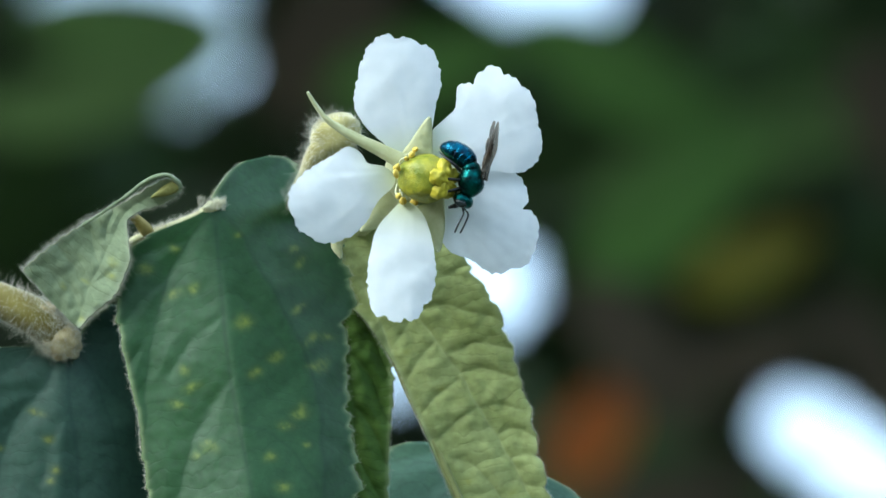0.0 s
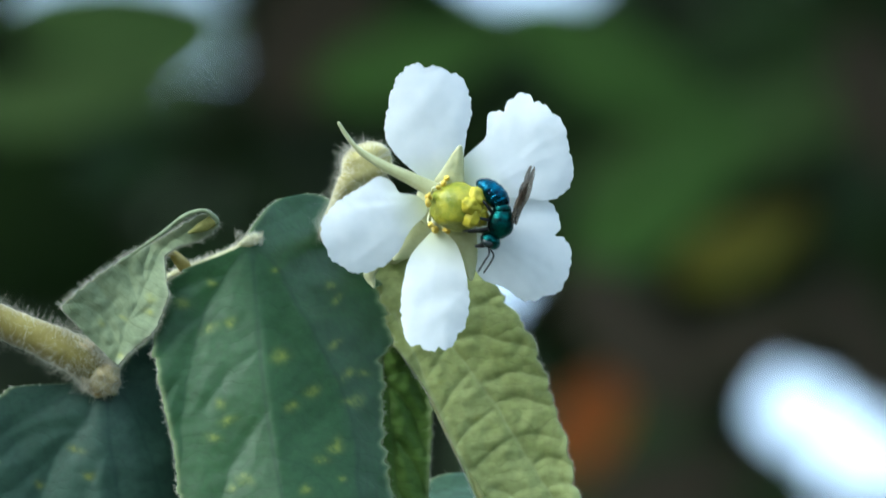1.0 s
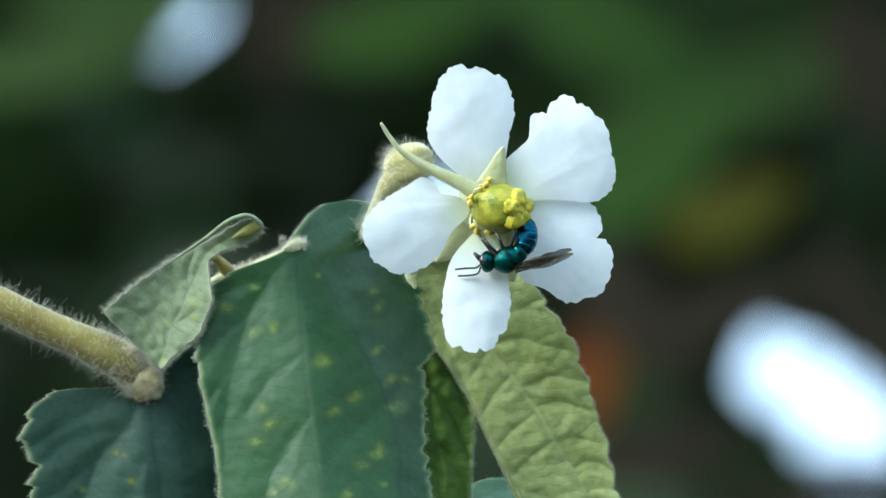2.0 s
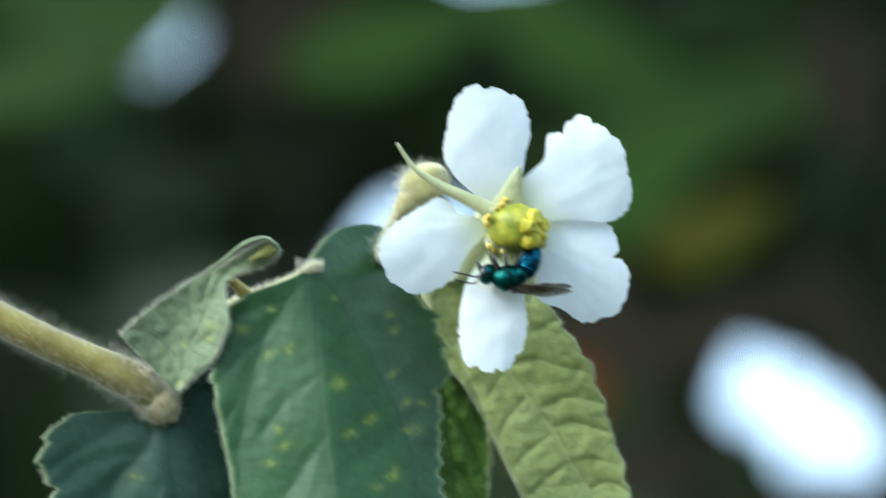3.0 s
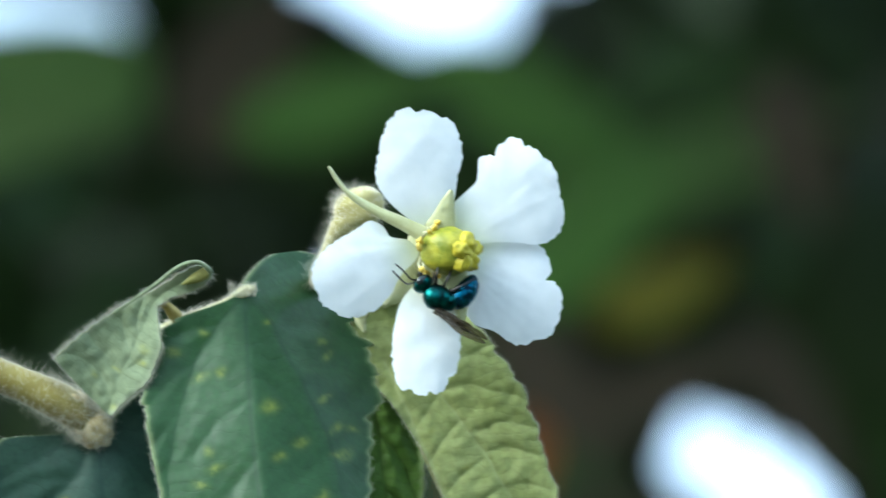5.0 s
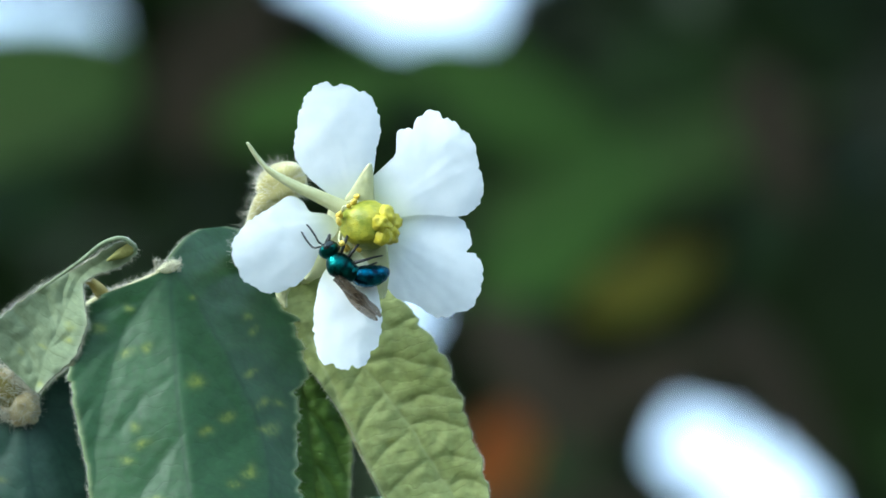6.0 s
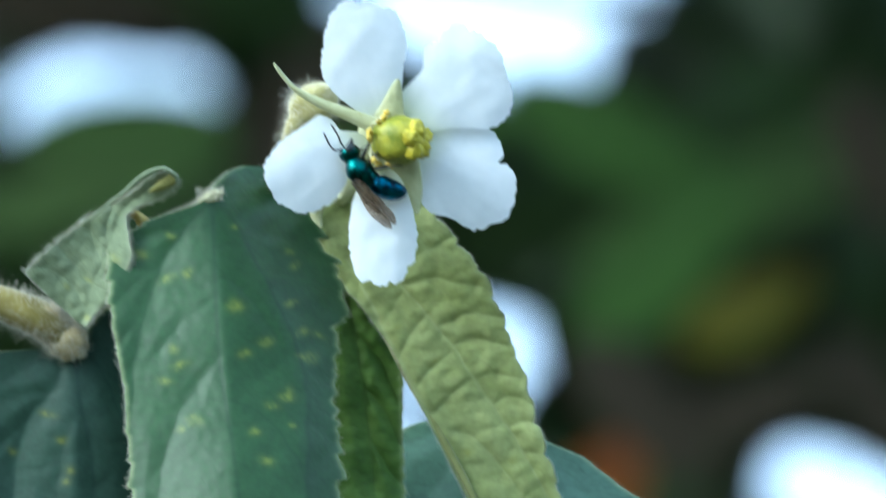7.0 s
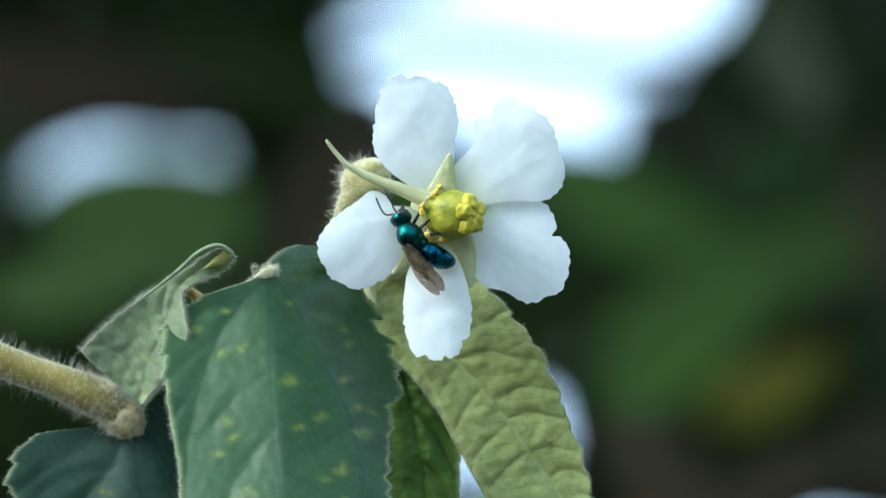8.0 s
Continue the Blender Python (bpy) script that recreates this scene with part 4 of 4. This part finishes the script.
def in_gap(u, v, grow=1.0):
    hit = np.zeros(u.shape, bool)
    for cu, cv, a, b, rot in GAPS:
        c, s = math.cos(radians(rot)), math.sin(radians(rot))
        x, y = (u - cu) * c + (v - cv) * s, -(u - cu) * s + (v - cv) * c
        hit |= (x / (a * grow)) ** 2 + (y / (b * grow)) ** 2 < 1
    return hit


LEAF_S = np.linspace(0, 1, 6)
LEAF_W = np.array([0.02, 0.30, 0.40, 0.36, 0.22, 0.01])


def leaf_patch(rng, centre, size, turn):
    """One simple folded leaf: midrib and two margins."""
    P = []
    for s, w in zip(LEAF_S, LEAF_W):
        for c in (-1, 0, 1):
            P.append((c * w * 0.55 * size, -abs(c) * -0.10 * size * w + 0.16 * size * (s - 0.5) ** 2, (s - 0.5) * size))
    P = np.array(P)
    return P @ np.array(turn.to_matrix()).T + np.array(centre)


LEAF_F = []
for i in range(5):
    for c in (0, 1):
        k = i * 3 + c
        LEAF_F.append((k, k + 1, k + 4, k + 3))


def foliage(name, count, size, u_span, v_span, d_span, seed, material, label, gaps=True):
    rng = np.random.default_rng(seed)
    pr = random.Random(seed)
    V, F, k = [], [], 0
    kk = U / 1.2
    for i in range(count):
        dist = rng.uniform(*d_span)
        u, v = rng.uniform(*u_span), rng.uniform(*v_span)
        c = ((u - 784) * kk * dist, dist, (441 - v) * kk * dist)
        sz = size * rng.uniform(0.6, 1.3)
        turn = Euler((rng.normal(0, 0.5), rng.uniform(-3.1, 3.1), rng.normal(0, 0.5)))
        P = leaf_patch(rng, c, sz, turn)
        if gaps:
            uu, vv = P[:, 0] / (kk * P[:, 1]) + 784, 441 - P[:, 2] / (kk * P[:, 1])
            if in_gap(uu, vv).any() or in_gap(uu * 0.5 + u * 0.5, vv * 0.5 + v * 0.5).any():
                continue
        V.append(P)
        F += [tuple(x + k for x in f) for f in LEAF_F]
        k += len(P)
    ob = mesh_ob(name, np.concatenate(V), F, material)
    ob.matrix_world = TILT
    tagged(ob, label, "foliage", kind="stuff")
    return ob


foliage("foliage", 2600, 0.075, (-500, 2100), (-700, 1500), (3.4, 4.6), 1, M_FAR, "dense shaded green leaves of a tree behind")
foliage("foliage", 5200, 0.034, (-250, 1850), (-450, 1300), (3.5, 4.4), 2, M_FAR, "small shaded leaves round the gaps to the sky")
# unseen leaves added overhead to keep sky light off the foliage behind
foliage("foliage", 5200, 0.20, (-9000, 10500), (-17000, -3300), (2.3, 4.8), 4, M_FAR, "unseen overhead leaves added to shade the tree behind", gaps=False)
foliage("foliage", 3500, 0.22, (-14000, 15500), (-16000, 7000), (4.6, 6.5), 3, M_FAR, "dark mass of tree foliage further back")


def shade_belt(name, x0, x1, y0, y1, z1, count, size, seed, label):
    """An unseen belt of shrubs, leaf by leaf, added to block low sky light."""
    rng = np.random.default_rng(seed)
    V, F, k = [], [], 0
    for i in range(count):
        x, y = rng.uniform(x0, x1), rng.uniform(y0, y1)
        top = z1 * (0.8 + 0.25 * noise.noise(Vector((x * 0.5, y * 0.5, seed))))
        P = leaf_patch(rng, (x, y, top * rng.uniform(0, 1)), size * rng.uniform(0.6, 1.3), Euler((rng.normal(0, 0.6), rng.uniform(-3.1, 3.1), rng.uniform(-3.1, 3.1))))
        V.append(P)
        F += [tuple(q + k for q in f) for f in LEAF_F]
        k += len(P)
    return tagged(mesh_ob(name, np.concatenate(V), F, M_FAR), label, "shrubs", kind="stuff")


# unseen belts round the standpoint, added to darken reflections and light from the right
shade_belt("shrubs", -8.0, 8.0, -5.5, -4.2, 3.4, 4200, 0.30, 7, "unseen belt of dark leaves added to block low sky light")
shade_belt("shrubs", -6.5, -5.2, -5.0, 6.5, 3.4, 2600, 0.30, 8, "unseen belt of dark leaves added to block low sky light")
shade_belt("shrubs", 5.0, 6.5, -5.0, 6.5, 5.6, 4200, 0.30, 9, "unseen belt of dark leaves added to block low sky light")


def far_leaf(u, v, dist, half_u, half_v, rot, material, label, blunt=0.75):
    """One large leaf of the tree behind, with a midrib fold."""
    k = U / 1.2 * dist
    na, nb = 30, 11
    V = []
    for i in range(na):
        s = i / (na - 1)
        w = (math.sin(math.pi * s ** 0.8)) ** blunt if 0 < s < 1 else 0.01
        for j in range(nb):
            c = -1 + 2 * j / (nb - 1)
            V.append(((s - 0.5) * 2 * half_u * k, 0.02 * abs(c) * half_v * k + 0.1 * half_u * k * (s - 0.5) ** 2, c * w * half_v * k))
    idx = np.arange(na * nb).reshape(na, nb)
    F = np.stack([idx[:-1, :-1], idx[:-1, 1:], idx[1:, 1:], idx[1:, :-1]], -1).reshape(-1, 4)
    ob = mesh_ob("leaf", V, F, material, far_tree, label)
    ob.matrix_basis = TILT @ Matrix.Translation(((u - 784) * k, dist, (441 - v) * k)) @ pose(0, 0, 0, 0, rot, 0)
    return ob


bm = bmesh.new()
tube(bm, smooth_line([(1.2, 4.9, -0.05), (1.15, 4.95, 1.2), (1.3, 4.9, 2.6), (1.2, 5.0, 4.2)], 30), [0.09 - 0.0015 * i for i in range(30)], 16)
tube(bm, smooth_line([(1.25, 4.95, 2.2), (0.5, 4.3, 2.38), (-0.6, 4.2, 2.9)], 20), [0.025 - 0.0009 * i for i in range(20)], 10)
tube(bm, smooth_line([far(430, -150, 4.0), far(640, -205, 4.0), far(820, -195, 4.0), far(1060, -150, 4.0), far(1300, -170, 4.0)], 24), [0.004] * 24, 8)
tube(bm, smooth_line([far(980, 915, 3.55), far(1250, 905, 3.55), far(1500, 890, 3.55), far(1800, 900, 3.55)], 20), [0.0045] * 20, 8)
far_tree = tagged(new("tree"), "shaded broad-leaved tree standing behind the twig", "tree")
part("trunk", bm, M_BARK, far_tree, "grey-brown bark")
leaf_broad = far_leaf(190, 132, 4.95, 258, 146, -14, M_FAR_LIGHT, "broad light green leaf", 0.5)
far_leaf(1330, 225, 3.35, 340, 80, -20, M_FAR_LIGHT, "broad green leaf")
far_leaf(1180, 330, 3.3, 230, 85, -42, M_FAR_GREEN, "broad green leaf")
M_FAR_BROWN = foliage_material("far_leaf_brown", (0.074, 0.056, 0.034), (0.092, 0.068, 0.042))
far_leaf(1560, 640, 3.32, 200, 60, 60, M_FAR_BROWN, "dry brown leaf")
far_leaf(1200, 860, 3.32, 170, 60, -10, M_FAR_BROWN, "dry brown leaf")
far_leaf(1545, 175, 3.3, 150, 70, 70, M_FAR_BROWN, "dry brown leaf")
far_leaf(1130, 610, 3.3, 190, 75, 50, M_FAR_BROWN, "dry brown leaf")
far_leaf(740, 110, 3.32, 200, 70, -18, M_FAR_GREEN, "broad green leaf")
far_leaf(560, 60, 3.35, 180, 110, -60, M_FAR_BROWN, "dry brown leaf")
far_leaf(110, -150, 3.4, 260, 80, 10, M_FAR_BROWN, "dry brown leaf")
far_leaf(1330, 600, 3.3, 180, 50, -20, M_FAR_BROWN, "dry brown leaf")
far_leaf(120, 196, 3.32, 215, 62, -12, M_FAR_LIGHT, "broad green leaf")
far_leaf(1090, 120, 3.32, 230, 80, 28, M_FAR_GREEN, "broad green leaf")
far_leaf(1520, 966, 3.4, 250, 46, 0, M_FAR_BROWN, "dry brown leaf")
far_leaf(1315, 432, 3.3, 135, 54, -25, M_FAR_YELLOW, "yellowing leaf")
far_leaf(1050, 745, 3.3, 118, 66, -56, M_FAR_ORANGE, "withered orange-brown leaf")

# ---- ground ----
gm = ground_material()
n = 60
V, F = [], []
for i in range(n + 1):
    for j in range(n + 1):
        x, y = ((i / n - 0.5) * 2), ((j / n - 0.5) * 2)
        X, Y = math.copysign(abs(x) ** 3, x) * 1500, math.copysign(abs(y) ** 3, y) * 1500
        V.append((X, Y, 0.04 * noise.noise(Vector((X * 0.6, Y * 0.6, 0))) if abs(X) + abs(Y) < 60 else 0.0))
idx = np.arange((n + 1) ** 2).reshape(n + 1, n + 1)
F = np.stack([idx[:-1, :-1], idx[1:, :-1], idx[1:, 1:], idx[:-1, 1:]], -1).reshape(-1, 4)
tagged(mesh_ob("ground", V, F, gm), "soil and short grass", "ground", kind="structure")


# ---- what moves ----
# the flower's nod on its stalk: seconds, shift in the plan, turn in degrees
NOD = [(0.0, 20, 20, 0.1), (1.0, 10, 13, 0.2), (2.3, 5, 4, 0.0), (2.5, 8, 4, 0.0), (3.0, 4, 1, 0.0), (3.5, 4, 4, 0.0), (4.0, 1, 2, 0.0), (4.3, 0, 0, 0.0), (4.5, 4, 0, 0.1), (5.0, 4, 0, 0.4), (5.2, 2, 3, 0.5), (6.4, -8, 1, 0.7), (7.0, -19, -6, 1.2), (7.5, -12, 0, 1.0), (8.0, -23, -6, 1.5)]
# the bee's way round the ovary: seconds, place beside its middle, heading, roll, bend of the abdomen
BEE = [(0.0, 85, 10, 266, 16, 42), (0.6, 86, 19, 264, 16, 42), (0.9, 82, 29, 260, 16, 38), (1.2, 76, 49, 252, 18, 34), (1.7, 43, 88, 218, 20, 38), (2.3, 4, 98, 198, 22, 42), (2.6, -7, 99, 193, 22, 46),
       (3.0, -8, 95, 188, 22, 48), (3.5, 0, 90, 183, 22, 40), (4.0, -5, 93, 178, 22, 52), (4.3, -10, 97, 172, 20, 62), (4.5, -7, 94, 162, 20, 62), (5.1, -14, 88, 154, 22, 54), (5.7, -32, 84, 142, 26, 30),
       (6.3, -50, 79, 142, 30, 24), (6.5, -55, 76, 140, 32, 20), (6.9, -68, 58, 134, 34, 10), (7.5, -68, 52, 131, 36, 4), (8.0, -70, 42, 129, 38, 4)]


def nod(t):
    tt = [r[0] for r in NOD]
    u, v, a = (float(np.interp(t, tt, [r[k] for r in NOD])) for k in (1, 2, 3))
    return Matrix.Translation(FLOWER) @ Matrix.Translation((u * U, 0, -v * U)) @ pose(0, 0, 0, 0, -a, 0)


def motions():
    rows = [(r[0], nod(r[0])) for r in NOD]
    walk(flower_ob, rows)
    walk(bud_ob, [(t, Matrix.Translation((float(np.interp(t, (4.5, 6.4), (0, 13))) * U, 0, 0)) @ m) for t, m in rows])
    lean = [(0.0, -5), (1.0, -3), (2.5, -2), (4.3, 0), (5.2, 0), (6.4, 1), (7.0, 6), (8.0, 8)]
    walk(leaf_front, [(t, Matrix.Translation(LB) @ pose(0, 0, 0, -a, a * 0.6, 0)) for t, a in lean])
    base = leaf_under.location.copy()
    walk(leaf_under, [(r[0], Matrix.Translation(base + Vector((r[1] * 0.7 * U, 0, -r[2] * 0.3 * U)))) for r in NOD])
    still = leaf_broad.matrix_basis.copy()
    sway = ((0.0, -78, -12, 0), (0.5, -64, -8, 0), (1.0, -52, 2, 0), (2.4, -50, -6, 0), (2.8, -58, -6, 0), (3.0, -30, -3, 0), (3.2, -5, -8, 0), (3.5, 15, -10, 0), (4.0, 12, -26, 0),
            (4.4, 14, -12, 0), (4.8, 14, 5, 0), (5.1, 14, -3, 0), (6.3, 16, -4, 4), (6.5, 16, -6, 4), (7.0, 8, -14, 6), (7.5, 4, -34, 2), (8.0, 0, -42, 6))
    step = U / 1.2 * 4.95
    walk(leaf_broad, [(t, Matrix.Translation((u * step, 0, -v * step)) @ still @ pose(0, 0, 0, 0, turn, 0)) for t, u, v, turn in sway])
    walk(bee_ob, [(t, SHEET @ nod(t) @ pose(u * U, -0.0012, -v * U, roll, -head, 0)) for t, u, v, head, roll, bend in BEE])
    walk(bee_abdomen, [(t, pose(-0.00145, 0, -0.0002, 0, -bend, 0)) for t, u, v, head, roll, bend in BEE])


motions()
